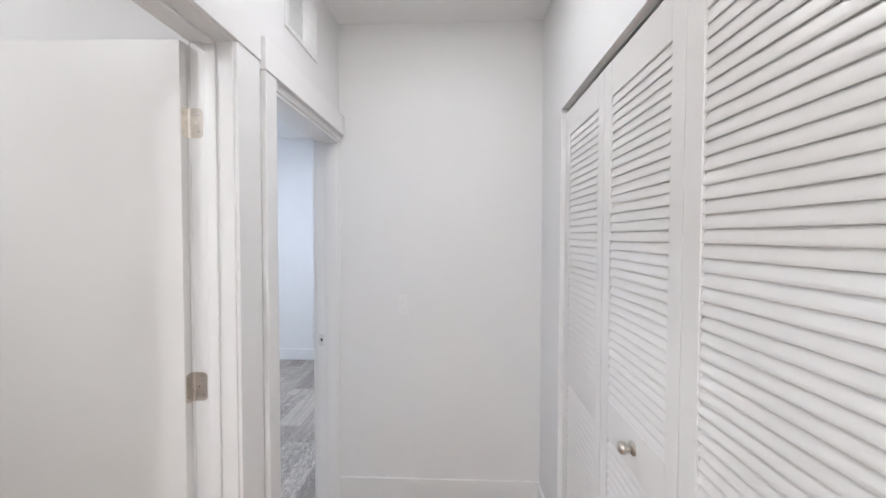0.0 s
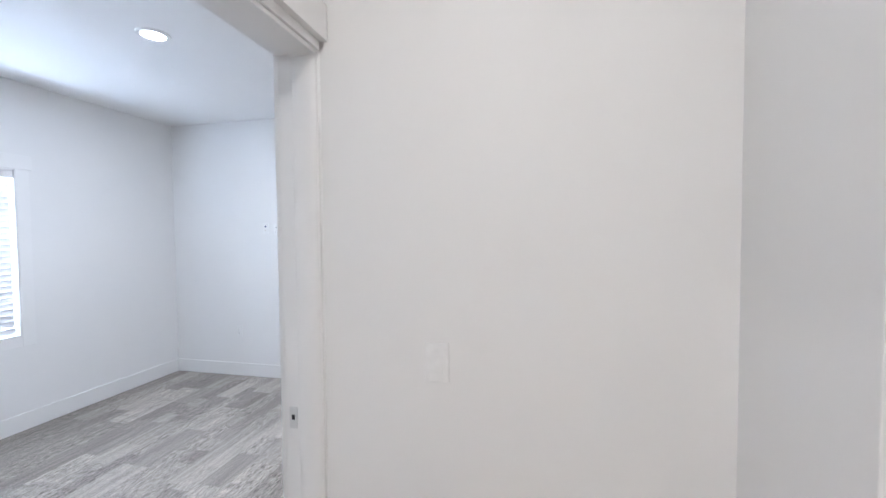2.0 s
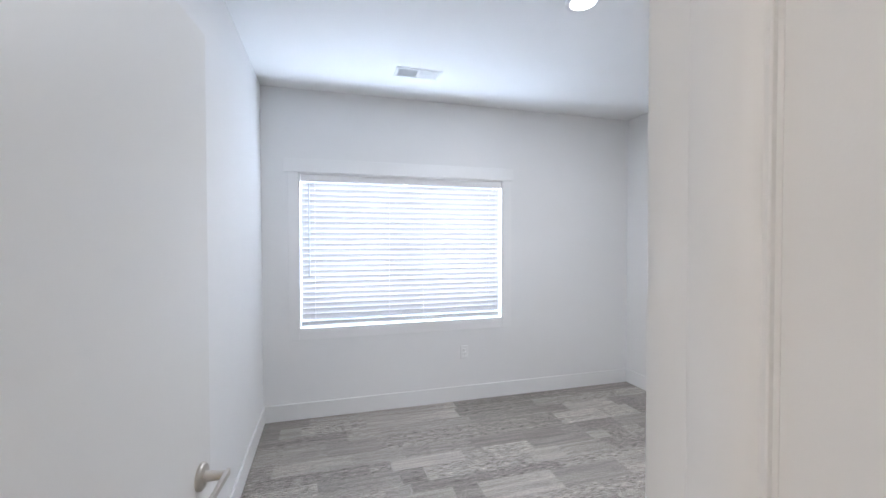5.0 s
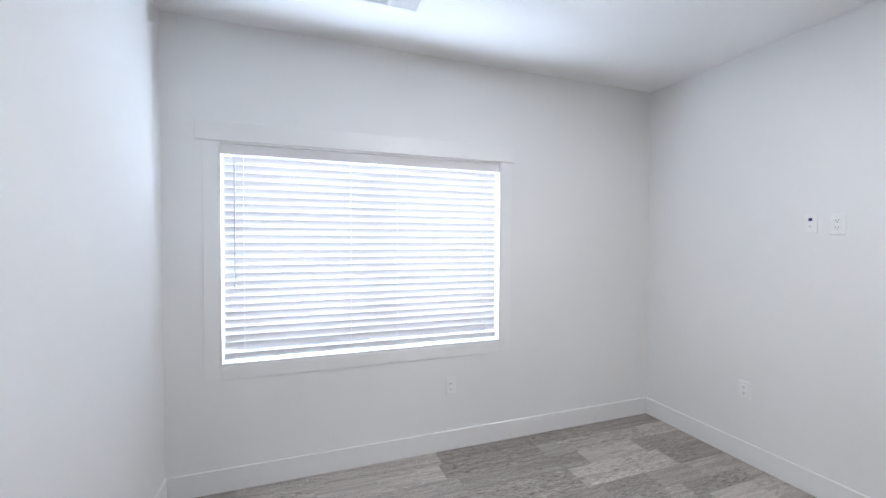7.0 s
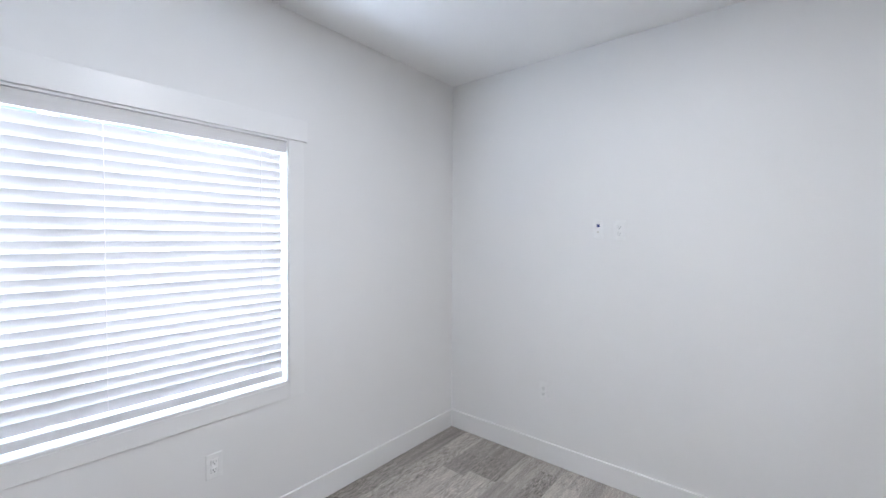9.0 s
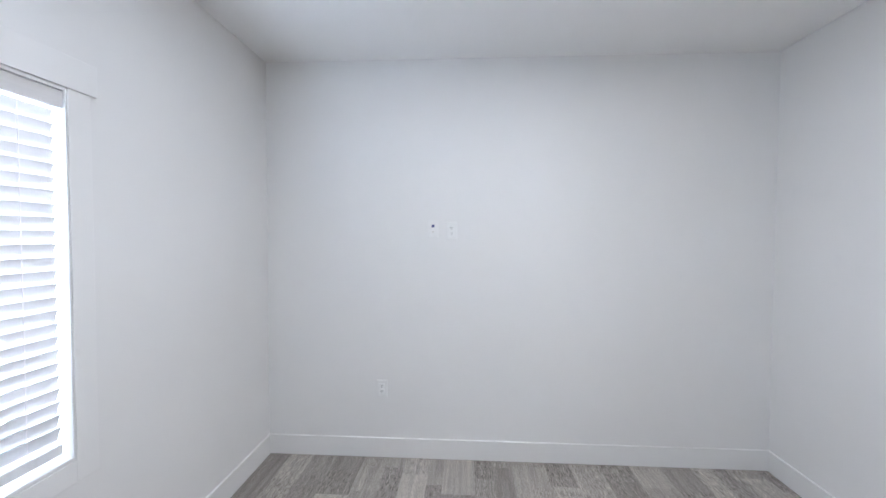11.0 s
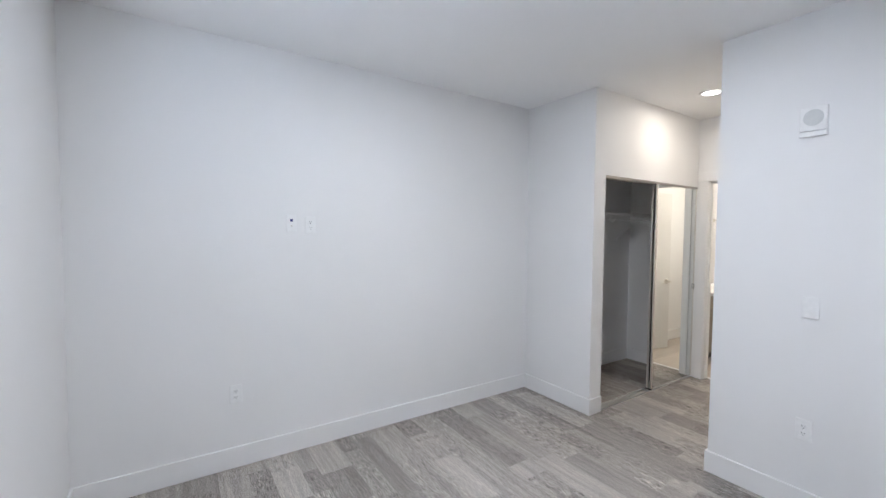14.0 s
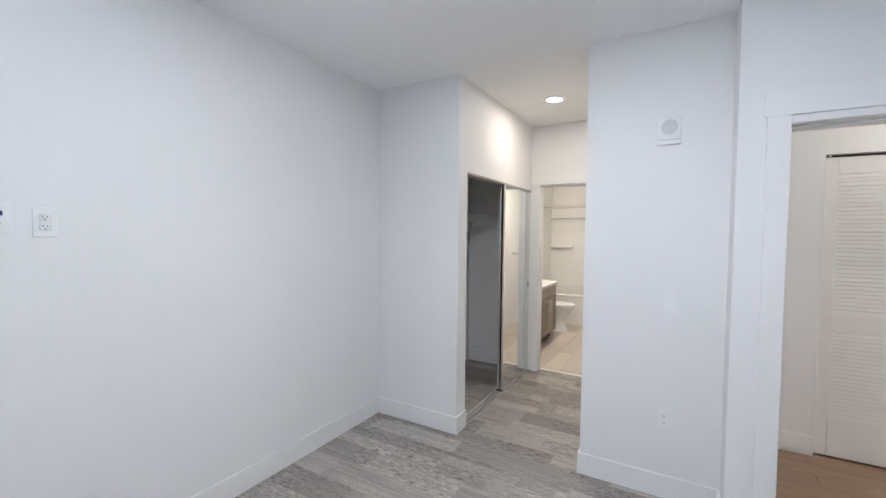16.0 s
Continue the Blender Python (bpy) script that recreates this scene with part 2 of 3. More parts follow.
def open_wall(name, axis, lo, hi, u0, u1, openings, label):
    """A wall drawn out from lo to hi, running from u0 to u1, with openings (from, to, top) cut up from the floor."""
    outline = [(u0, Z0)]
    for a, b, top in openings:
        outline += [(a, Z0), (a, top), (b, top), (b, Z0)]
    if outline[-1][0] < u1:
        outline.append((u1, Z0))
    else:
        outline.pop()
    outline += [(u1, Z1), (u0, Z1)]
    return tagged(part(name, prism(outline, axis, lo, hi), WALL), label, "wall", kind="structure")


# ---- plan ----
CEILING = 2.74
XW, YN, YS = -2.89, 4.52, 0.98          # bedroom west, north and south faces
XE, XH = 0.27, 0.40                      # wall between bedroom and hall
XB, YB0, YB1 = 0.485, 2.075, 2.83        # projecting wall beside the bedroom door
XC, YC = 0.512, 3.76                     # wardrobe return and front
XBATH = 2.25                             # wall of the bathroom door
XHR, YEND = 1.552, 1.88                  # hall east face and end wall
PANEL_W, CY1, CTOP = 0.492, 1.449, 2.118 # hall closet panels and opening
CY0 = CY1 - 4 * PANEL_W - 0.010
DOOR_TOP, SIDE_TOP = 2.078, 2.130
Z0, Z1 = -0.03, CEILING + 0.02

structure("wall_west", [(XW - 0.15, XW, YS - 0.12, WIN_Y0, Z0, Z1), (XW - 0.15, XW, WIN_Y1, YN + 0.12, Z0, Z1), (XW - 0.15, XW, WIN_Y0, WIN_Y1, Z0, WIN_Z0), (XW - 0.15, XW, WIN_Y0, WIN_Y1, WIN_Z1, Z1)], WALL, "white painted bedroom wall with a wide window opening", "wall")
structure("wall_north", [(XW, 2.25, YN, YN + 0.12, Z0, Z1)], WALL, "plain white painted bedroom wall", "wall")
structure("wall_south", [(XW, XE, YS - 0.12, YS, Z0, Z1)], WALL, "plain white painted bedroom wall behind the open door", "wall")
open_wall("wall_hall_west", "x", XE, XH, -2.5, YB0, [(-0.058, 0.808, SIDE_TOP + 0.018), (1.022, 1.886, DOOR_TOP + 0.018)], "white painted hall wall with two door openings")
structure("wall_hall_end", [(XH, XHR + 0.12, YEND, YB0, Z0, Z1)], WALL, "white painted end wall of the hall", "wall")
structure("wall_chase", [(XB, XB + 0.12, YB0, YB1, Z0, Z1)], WALL, "white painted wall with chime, switch and outlet", "wall")
structure("wall_vestibule_south", [(XB + 0.12, XBATH, YB1 - 0.12, YB1, Z0, Z1)], WALL, "white painted wall of the passage to the bathroom", "wall")
structure("wall_closet_return", [(XC, XC + 0.10, YC + 0.10, YN, Z0, Z1)], WALL, "white painted side wall of the wardrobe", "wall")
open_wall("wall_closet_front", "y", YC, YC + 0.10, XC, XBATH, [(0.662, XBATH, 2.035)], "white painted wardrobe front with a wide opening")
open_wall("wall_bath_west", "x", XBATH, XBATH + 0.12, 2.45, YN + 0.12, [(2.847, 3.670, DOOR_TOP + 0.018)], "white painted wall with the bathroom door opening")
structure("wall_bath_north", [(XBATH + 0.12, 5.72, 4.43, 4.64, Z0, Z1)], WALL, "white painted bathroom wall behind the vanity", "wall")
structure("wall_bath_south", [(XBATH + 0.12, 5.72, 2.45, 2.84, Z0, Z1)], WALL, "white painted bathroom wall with a towel bar", "wall")
structure("wall_bath_east", [(5.60, 5.72, 2.84, 4.43, Z0, Z1)], WALL, "white wall behind the bathtub", "wall")
open_wall("wall_hall_east", "x", XHR, XHR + 0.12, -2.5, YEND, [(CY0, CY1, CTOP)], "white painted hall wall with the louvred closet opening")
structure("wall_hall_closet", [(2.27, 2.35, CY0 - 0.1, 1.57, Z0, Z1), (XHR + 0.12, 2.27, CY0 - 0.1, CY0, Z0, Z1), (XHR + 0.12, 2.27, 1.47, 1.57, Z0, Z1)], WALL, "plain wall inside the hall closet", "wall")
structure("wall_hall_south", [(XE, XHR + 0.12, -2.62, -2.5, Z0, Z1)], WALL, "plain white wall closing the hall", "wall")
structure("wall_side_room", [(-1.72, -1.60, -1.2, 0.86, Z0, Z1), (-1.60, XE, -1.32, -1.2, Z0, Z1)], WALL, "plain white wall of the side room", "wall")
structure("ceiling", [(XW - 0.15, 5.72, -2.62, YN + 0.12, CEILING, CEILING + 0.15)], CEIL, "flat white painted ceiling", "ceiling")
structure("ground", [(-400, 400, -400, 400, -0.5, -0.35)], EARTH, "plain ground outside", "ground")
floor_bed = structure("floor", [(XW - 0.15, XBATH + 0.09, YS - 0.12, YN + 0.12, -0.25, -0.012)], plain("subfloor", (0.10, 0.10, 0.095), 0.9), "floor of grey carpet planks with streaked pile", "floor")
floor_hall = structure("floor_hall", [(-1.72, 2.35, -2.62, YS - 0.121, -0.25, -0.012), (0.335, 2.35, YS - 0.12, YEND, -0.25, -0.011)], plain("underlay_hall", (0.07, 0.05, 0.035), 0.8), "brown wood-look plank floor of the hall", "floor")
floor_bath = structure("floor_bath", [(XBATH + 0.091, 5.72, 2.45, 4.64, -0.25, -0.012)], plain("grout_bath", (0.34, 0.30, 0.25), 0.8), "beige wood-look plank tile floor", "floor")


def skirting(name, x0, x1, y0, y1, h=0.137):
    bm = B(x0, x1, y0, y1, 0.0, h, bevel=0.003, seg=2)
    return tagged(part(name, bm, TRIM), "flat white painted baseboard", "baseboard", kind="structure")


T = 0.014
for run in ((XW, XW + T, YS + T, YN - T), (XW, XC, YN - T, YN), (XW, XE - 0.02, YS, YS + T), (XC - T, XC, YC - T, YN - T), (XC, 0.662, YC - T, YC),
            (XB - T, XB, YB0, YB1 + T), (XB, XBATH, YB1, YB1 + T), (0.612, 2.25, YN - T, YN), (0.612, 0.612 + T, YC + 0.10, YN - T), (XBATH - T, XBATH, YC + 0.10, YN - T),
            (XE - T, XE, 1.965, YB0), (XE, XB - T, YB0, YB0 + T),
            (XH, XHR, YEND - T, YEND), (XHR - T, XHR, CY1, YEND - T), (XHR - T, XHR, -2.5, CY0), (XH, XH + T, -2.5, -0.16),
            (2.37, 4.85, 2.84, 2.84 + T), (XBATH + 0.12, XBATH + 0.12 + T, 3.75, 4.43), (-1.6, -1.6 + T, -1.2, 0.86), (-1.6, 0.27, 0.86 - T, 0.86)):
    skirting("baseboard", *run)


def door_frame(name, x0, x1, y0, y1, stop, label, top=DOOR_TOP, eased=False):
    """Jambs, stops and head lining of an opening in a wall that runs along y; clear from y0 to y1."""
    f = tagged(new(name), label, "door frame", kind="structure")
    part("jamb", B(x0 - 0.002, x1 + 0.002, y0 - 0.018, y0, 0, top + 0.018, bevel=0.0015), TRIM, f)
    part("jamb", B(x0 - 0.002, x1 + 0.002, y1, y1 + 0.018, 0, top + 0.018, bevel=0.0015), TRIM, f)
    part("head_jamb", B(x0 - 0.002, x1 + 0.002, y0, y1, top, top + 0.018, bevel=0.0015), TRIM, f)
    s0, s1 = stop
    part("door_stop", B(s0, s1, y0, y0 + 0.011, 0, top, bevel=0.002), TRIM, f)
    if eased:
        part("door_stop", prism([(s0, y1), (s0, y1 - 0.006), (s0 + 0.005, y1 - 0.009), (s1 - 0.026, y1 - 0.009), (s1 - 0.014, y1 - 0.005), (s1, y1 + 0.011), (s1, y1 + 0.016)], "z", 0, top), TRIM, f, "", True)
    else:
        part("door_stop", B(s0, s1, y1 - 0.009, y1, 0, top, bevel=0.004, seg=3), TRIM, f, "", True)
    part("door_stop", B(s0, s1, y0 + 0.011, y1 - 0.011, top - 0.011, top, bevel=0.002), TRIM, f)
    return f


def casing(f, x0, x1, y0, y1, z0, z1, name="casing"):
    return part(name, B(x0, x1, y0, y1, z0, z1, bevel=0.002, seg=2), TRIM, f)


frame_bed = door_frame("door_frame_1", XE, XH, 1.04, 1.868, (0.320, 0.405), "white painted bedroom door frame with flat casings", eased=True)
casing(frame_bed, XE - 0.022, XE, 1.873, 1.962, 0, DOOR_TOP + 0.040)
casing(frame_bed, XE - 0.018, XE, 0.985, 1.035, 0, DOOR_TOP + 0.040)
casing(frame_bed, XE - 0.024, XE, 0.985, 1.974, DOOR_TOP + 0.040, DOOR_TOP + 0.160, "head_casing")
casing(frame_bed, XE - 0.012, XE, 1.036, 1.872, DOOR_TOP + 0.004, DOOR_TOP + 0.040, "head_fillet")
casing(frame_bed, XH, XH + 0.012, 1.036, 1.868, DOOR_TOP + 0.004, DOOR_TOP + 0.032, "head_fillet")
casing(frame_bed, XH, XH + 0.027, 0.953, 1.035, 0, DOOR_TOP + 0.032)
casing(frame_bed, XH, XH + 0.033, 0.941, YEND - 0.001, DOOR_TOP + 0.032, DOOR_TOP + 0.141, "head_casing")
bm = B(0.282, 0.310, 1.8655, 1.8685, 0.905, 0.975, bevel=0.001)
strike = part("strike_plate", bm, ALU, frame_bed, "brushed nickel strike plate")
part("latch_hole", B(0.291, 0.301, 1.864, 1.8665, 0.934, 0.950), SLOT, strike)

frame_side = door_frame("door_frame_2", XE, XH, -0.04, 0.79, (0.318, 0.352), "white painted side room door frame with flat casings", SIDE_TOP)
casing(frame_side, XH, XH + 0.013, 0.797, 0.938, 0, SIDE_TOP + 0.006)
casing(frame_side, XE - 0.016, XE - 0.003, 0.7905, 0.858, 0, SIDE_TOP + 0.006)
casing(frame_side, XH, XH + 0.013, -0.135, -0.047, 0, SIDE_TOP + 0.006)
casing(frame_side, XH, XH + 0.018, -0.147, 0.940, SIDE_TOP + 0.006, 2.222, "head_casing")

frame_bath = door_frame("door_frame_3", XBATH, XBATH + 0.12, 2.865, 3.652, (XBATH + 0.045, XBATH + 0.078), "white painted bathroom door frame with flat casings")
casing(frame_bath, XBATH - 0.014, XBATH, 3.657, 3.728, 0, DOOR_TOP + 0.012)
casing(frame_bath, XBATH - 0.022, XBATH, 2.845, 3.750, DOOR_TOP + 0.012, DOOR_TOP + 0.11, "head_casing")
tagged(part("threshold", B(XBATH + 0.082, XBATH + 0.115, 2.865, 3.652, -0.01, 0.006, bevel=0.003), TRIM), "thin white strip between carpet and bathroom floor", "threshold", kind="structure")
tagged(part("threshold", B(0.322, 0.350, 1.04, 1.868, -0.01, 0.006, bevel=0.003), ALU), "thin metal strip between carpet and hall floor", "threshold", kind="structure")

# ---- doors ----


def lever_set(parent, x, side):
    """A lever handle on the face y = side * 0.0175 of a door slab; the lever points back to the hinge."""
    y = side * 0.0175
    rose = part("rose", turned([(0.033, 0), (0.033, 0.006), (0.029, 0.010), (0.013, 0.012), (0.011, 0.056), (0.010, 0.058)], axis="y"), NICKEL, parent, "round nickel rose", True,
                pose(x, y, 0.905, 0, 0, 0 if side > 0 else 180))
    d = 1 if side < 0 else -1
    bar = [(-0.012 * d, -0.006), (-0.012 * d, 0.010), (0.040 * d, 0.009), (0.112 * d, 0.002), (0.118 * d, -0.004), (0.114 * d, -0.012), (0.040 * d, -0.008)]
    bm = prism(bar, "y", 0.056, 0.066)
    bmesh.ops.bevel(bm, geom=list(bm.edges), offset=0.002, segments=2, affect="EDGES", profile=0.5)
    part("lever", bm, NICKEL, rose, "straight nickel lever", True)


def hinge(parent, z):
    """Butt hinge with rounded leaf corners at the slab's hinge edge (x = 0)."""
    h = part("hinge", tube(tube(tube(bmesh.new(), (-0.001, -0.0190, z - 0.045), (-0.001, -0.0190, z - 0.016), 0.006), (-0.001, -0.0190, z - 0.014), (-0.001, -0.0190, z + 0.014), 0.006), (-0.001, -0.0190, z + 0.016), (-0.001, -0.0190, z + 0.045), 0.006), NICKEL, parent, "satin nickel butt hinge", True)
    return h


def leaf_plate(parent, lo, hi, fixed, axis, z):
    """A hinge leaf from the knuckle at lo to its rounded corners at hi, with three screws."""
    r, side, outline = 0.013, (1 if hi > lo else -1), [(lo, z - 0.045)]
    for cz, a0 in ((z - 0.045 + r, 270), (z + 0.045 - r, 0)):
        for k in range(5):
            a = radians(a0 + 22.5 * k)
            outline.append((hi - side * r + side * r * math.cos(a), cz + r * math.sin(a)))
    outline.append((lo, z + 0.045))
    p = part("hinge_leaf", prism(outline, axis, fixed - 0.0014, fixed + 0.0014), NICKEL, parent)
    for dz in (-0.028, 0.0, 0.028):
        u = lo + (hi - lo) * (0.68 if dz else 0.38)
        ends = [(u, fixed + o, z + dz) if axis == "y" else (fixed + o, u, z + dz) for o in (-0.0022, 0.0022)]
        part("screw", tube(bmesh.new(), *ends, 0.0038, 10), CHROME, p)
    return p



def door_slab(name, width, at, label, sides, top):
    """A flat slab door: hinge edge at x = 0, latch edge at x = width, faces at y = +-0.0175."""
    d = tagged(part(name, B(0.003, width, -0.0175, 0.0175, 0.012, top, bevel=0.002, seg=2), DOOR), label, "door", kind="structure")
    d.matrix_basis = at
    for s in sides:
        lever_set(d, width - 0.062, s)
    part("latch_plate", B(width - 0.001, width + 0.0012, -0.012, 0.012, 0.90, 0.96, bevel=0.0005), NICKEL, d)
    return d


# bedroom door, open into the bedroom; its visible face looks north
door_bed = door_slab("door_1", 0.778, pose(XE + 0.002, 1.072, 0, 0, 0, 180 - 7.0), "white flat slab door standing open into the bedroom", (1, -1), 2.010)
# side room door, open at a right angle
door_side = door_slab("door_2", 0.815, pose(XE - 0.006, 0.7705, 0, 0, 0, 180 + 1.5), "off-white flat slab door standing open with nickel hinges", (), SIDE_TOP - 0.006)
for hz in (0.28, 1.070, 1.885):
    h = hinge(door_side, hz)
    leaf_plate(h, -0.018, 0.015, 0.0022, "x", hz)
    leaf_plate(h, -0.004, -0.044, -0.0195, "y", hz)
# bathroom door, open into the bathroom along its south wall
door_bath = door_slab("door_3", 0.775, pose(XBATH + 0.126, 2.872, 0, 0, 0, 13.0), "white flat slab door standing open into the bathroom", (1,), 2.068)

# ---- window and blind ----
win = tagged(new("window_1"), "wide white vinyl slider window behind a closed blind", "window", kind="structure")
yc = (WIN_Y0 + WIN_Y1) / 2
for nm, bx in (("frame_jamb", (-3.02, -2.97, WIN_Y0, WIN_Y0 + 0.05, WIN_Z0, WIN_Z1)), ("frame_jamb", (-3.02, -2.97, WIN_Y1 - 0.05, WIN_Y1, WIN_Z0, WIN_Z1)),
               ("frame_sill", (-3.02, -2.97, WIN_Y0 + 0.05, WIN_Y1 - 0.05, WIN_Z0, WIN_Z0 + 0.05)), ("frame_head", (-3.02, -2.97, WIN_Y0 + 0.05, WIN_Y1 - 0.05, WIN_Z1 - 0.05, WIN_Z1)),
               ("meeting_rail", (-3.015, -2.975, yc - 0.028, yc + 0.028, WIN_Z0 + 0.05, WIN_Z1 - 0.05))):
    part(nm, B(*bx, bevel=0.003), VINYL, win)
for y0, y1 in ((WIN_Y0 + 0.05, yc - 0.028), (yc + 0.028, WIN_Y1 - 0.05)):
    pane = part("pane", B(-3.000, -2.994, y0, y1, WIN_Z0 + 0.05, WIN_Z1 - 0.05), GLASS, win, "clear glass pane")
    pane.visible_shadow = False
# reveal lining and casings
for nm, bx in (("reveal", (-2.97, XW + 0.004, WIN_Y0, WIN_Y0 + 0.006, WIN_Z0, WIN_Z1)), ("reveal", (-2.97, XW + 0.004, WIN_Y1 - 0.006, WIN_Y1, WIN_Z0, WIN_Z1)),
               ("window_sill", (-2.97, XW + 0.004, WIN_Y0 + 0.006, WIN_Y1 - 0.006, WIN_Z0, WIN_Z0 + 0.012)), ("reveal", (-2.97, XW + 0.004, WIN_Y0 + 0.006, WIN_Y1 - 0.006, WIN_Z1 - 0.012, WIN_Z1)),
               ("casing", (XW, XW + 0.006, WIN_Y0 - 0.085, WIN_Y0 - 0.002, 0.660, WIN_Z1)), ("casing", (XW, XW + 0.006, WIN_Y1 + 0.002, WIN_Y1 + 0.090, 0.660, WIN_Z1)),
               ("apron", (XW, XW + 0.0065, WIN_Y0 - 0.002, WIN_Y1 + 0.002, 0.660, WIN_Z0 - 0.002)), ("head_casing", (XW, XW + 0.014, WIN_Y0 - 0.120, WIN_Y1 + 0.110, WIN_Z1, WIN_Z1 + 0.112))):
    part(nm, B(*bx, bevel=0.002, seg=2), TRIM, win)

blind = thing("window_blind", "white faux-wood venetian blind lowered and nearly closed", "blind", at=pose(XW - 0.030, 0, 0))
BY0, BY1 = 1.286, 3.070
part("valance", B(0.012, 0.026, WIN_Y0 + 0.0065, WIN_Y1 - 0.0065, 1.982, WIN_Z1 - 0.013, bevel=0.004, seg=2), SLAT, blind, "flat white valance")
part("headrail", B(-0.028, 0.010, BY0, BY1, 1.992, 2.036, bevel=0.002), VINYL, blind)
prof = []
half, arch = 0.025, 0.0022
for i in range(7):
    u = -half + 2 * half * i / 6
    prof.append((u, arch * (1 - (u / half) ** 2) + 0.0014))
for i in range(7):
    u = half - 2 * half * i / 6
    prof.append((u, arch * (1 - (u / half) ** 2) - 0.0014))
slat_mesh = mesh_of("slat", prism(prof, "y", BY0, BY1), SLAT, True)
PITCH, N_SLAT = 0.0458, 25
for i in range(N_SLAT):
    s = new("slat", slat_mesh)
    s.parent = blind
    s.matrix_basis = pose(0, 0, 1.949 - PITCH * i, 0, -73 + random.uniform(-0.8, 0.8), 0)
part("bottom_rail", B(-0.012, 0.014, BY0, BY1, 0.776, 0.813, bevel=0.004, seg=2), VINYL, blind)
for y in (1.392, 2.018, 2.326, 2.957):
    cord = tube(bmesh.new(), (0.0100, y, 0.810), (0.0100, y, 1.995), 0.0014, 6)
    part("ladder_cord", cord, CORD, blind)
wand = part("tilt_wand", tube(tube(bmesh.new(), (0.036, 1.348, 1.225), (0.033, 1.348, 1.962), 0.0045, 8), (0.036, 1.348, 1.195), (0.036, 1.348, 1.225), 0.006, 8), plain("clear_wand", (0.62, 0.64, 0.68), 0.2), blind, "slim tilt wand", True)

# ---- wall fittings ----


def outlet(at, label, group="wall outlets"):
    o = thing("wall_outlet", label, "outlet", group, at)
    part("cover_plate", B(-0.037, 0.037, -0.006, 0, -0.060, 0.060, bevel=0.003, seg=2), PLATE, o)
    for dz in (-0.019, 0.019):
        r = part("receptacle", B(-0.017, 0.017, -0.0085, -0.005, dz - 0.015, dz + 0.015, bevel=0.004, seg=2), PLATE, o)
        for sx, h in ((-0.0065, 0.008), (0.0065, 0.0065)):
            part("slot", B(sx - 0.0012, sx + 0.0012, -0.0089, -0.008, dz + 0.001 - h / 2 + 0.002, dz + 0.001 + h / 2 + 0.002), SLOT, r)
        part("ground_hole", tube(bmesh.new(), (0, -0.0089, dz - 0.008), (0, -0.0079, dz - 0.008), 0.0026, 10), SLOT, r)
    return o


def wall_switch(at, label):
    s = thing("light_switch", label, "switch", "light switches", at)
    part("cover_plate", B(-0.037, 0.037, -0.006, 0, -0.060, 0.060, bevel=0.003, seg=2), PLATE, s)
    bm = prism([(-0.005, -0.033), (-0.011, -0.033), (-0.007, 0.033), (-0.005, 0.033)], "x", -0.0165, 0.0165)
    part("rocker", bm, PLATE, s)
    return s


outlet(pose(-2.079, YN, 0.483), "white duplex outlet low on the bedroom wall")
outlet(pose(XW, 2.710, 0.452, 0, 0, 90), "white duplex outlet under the window")
outlet(pose(XB, 2.357, 0.471, 0, 0, -90), "white duplex outlet on the projecting wall")
outlet(pose(-1.599, YN, 1.582), "white duplex outlet at television height")
jack = thing("cable_plate", "white cable wall plate with a dark blue jack", "wall plate", "", pose(-1.726, YN, 1.592))
part("cover_plate", B(-0.035, 0.035, -0.006, 0, -0.058, 0.058, bevel=0.003, seg=2), PLATE, jack)
part("jack", B(-0.009, 0.009, -0.0085, -0.005, 0.012, 0.030, bevel=0.001), JACK, jack, "dark blue data jack")
part("jack", tube(bmesh.new(), (0, -0.012, -0.018), (0, -0.005, -0.018), 0.0045, 12), NICKEL, jack, "small metal coax jack", True)
wall_switch(pose(0.767, YEND, 1.145), "white rocker switch on the hall end wall")
wall_switch(pose(XB, 2.352, 1.150, 0, 0, -90), "white rocker switch on the projecting wall")

horn = thing("alarm_horn", "white wall alarm sounder with a round grille", "alarm", "", pose(XB, 2.376, 2.152, 0, 0, -90))
part("housing", B(-0.058, 0.058, -0.014, 0, -0.050, 0.080, bevel=0.006, seg=3), PLATE, horn, smooth=True)
part("base_strip", B(-0.060, 0.060, -0.016, 0, -0.080, -0.052, bevel=0.005, seg=2), PLATE, horn)
g = part("sound_grille", turned([(0.043, 0), (0.043, -0.003), (0.038, -0.0045), (0.001, -0.0055)], axis="y"), GREYMESH, horn, "round grey speaker grille", True, pose(0, -0.0135, 0.020))
for r in (0.012, 0.022, 0.032):
    part("ring", turned([(r, -0.0045), (r, -0.0068), (r + 0.003, -0.0068), (r + 0.003, -0.0040)], axis="y"), GREYMESH, g)

# ---- ceiling fittings ----


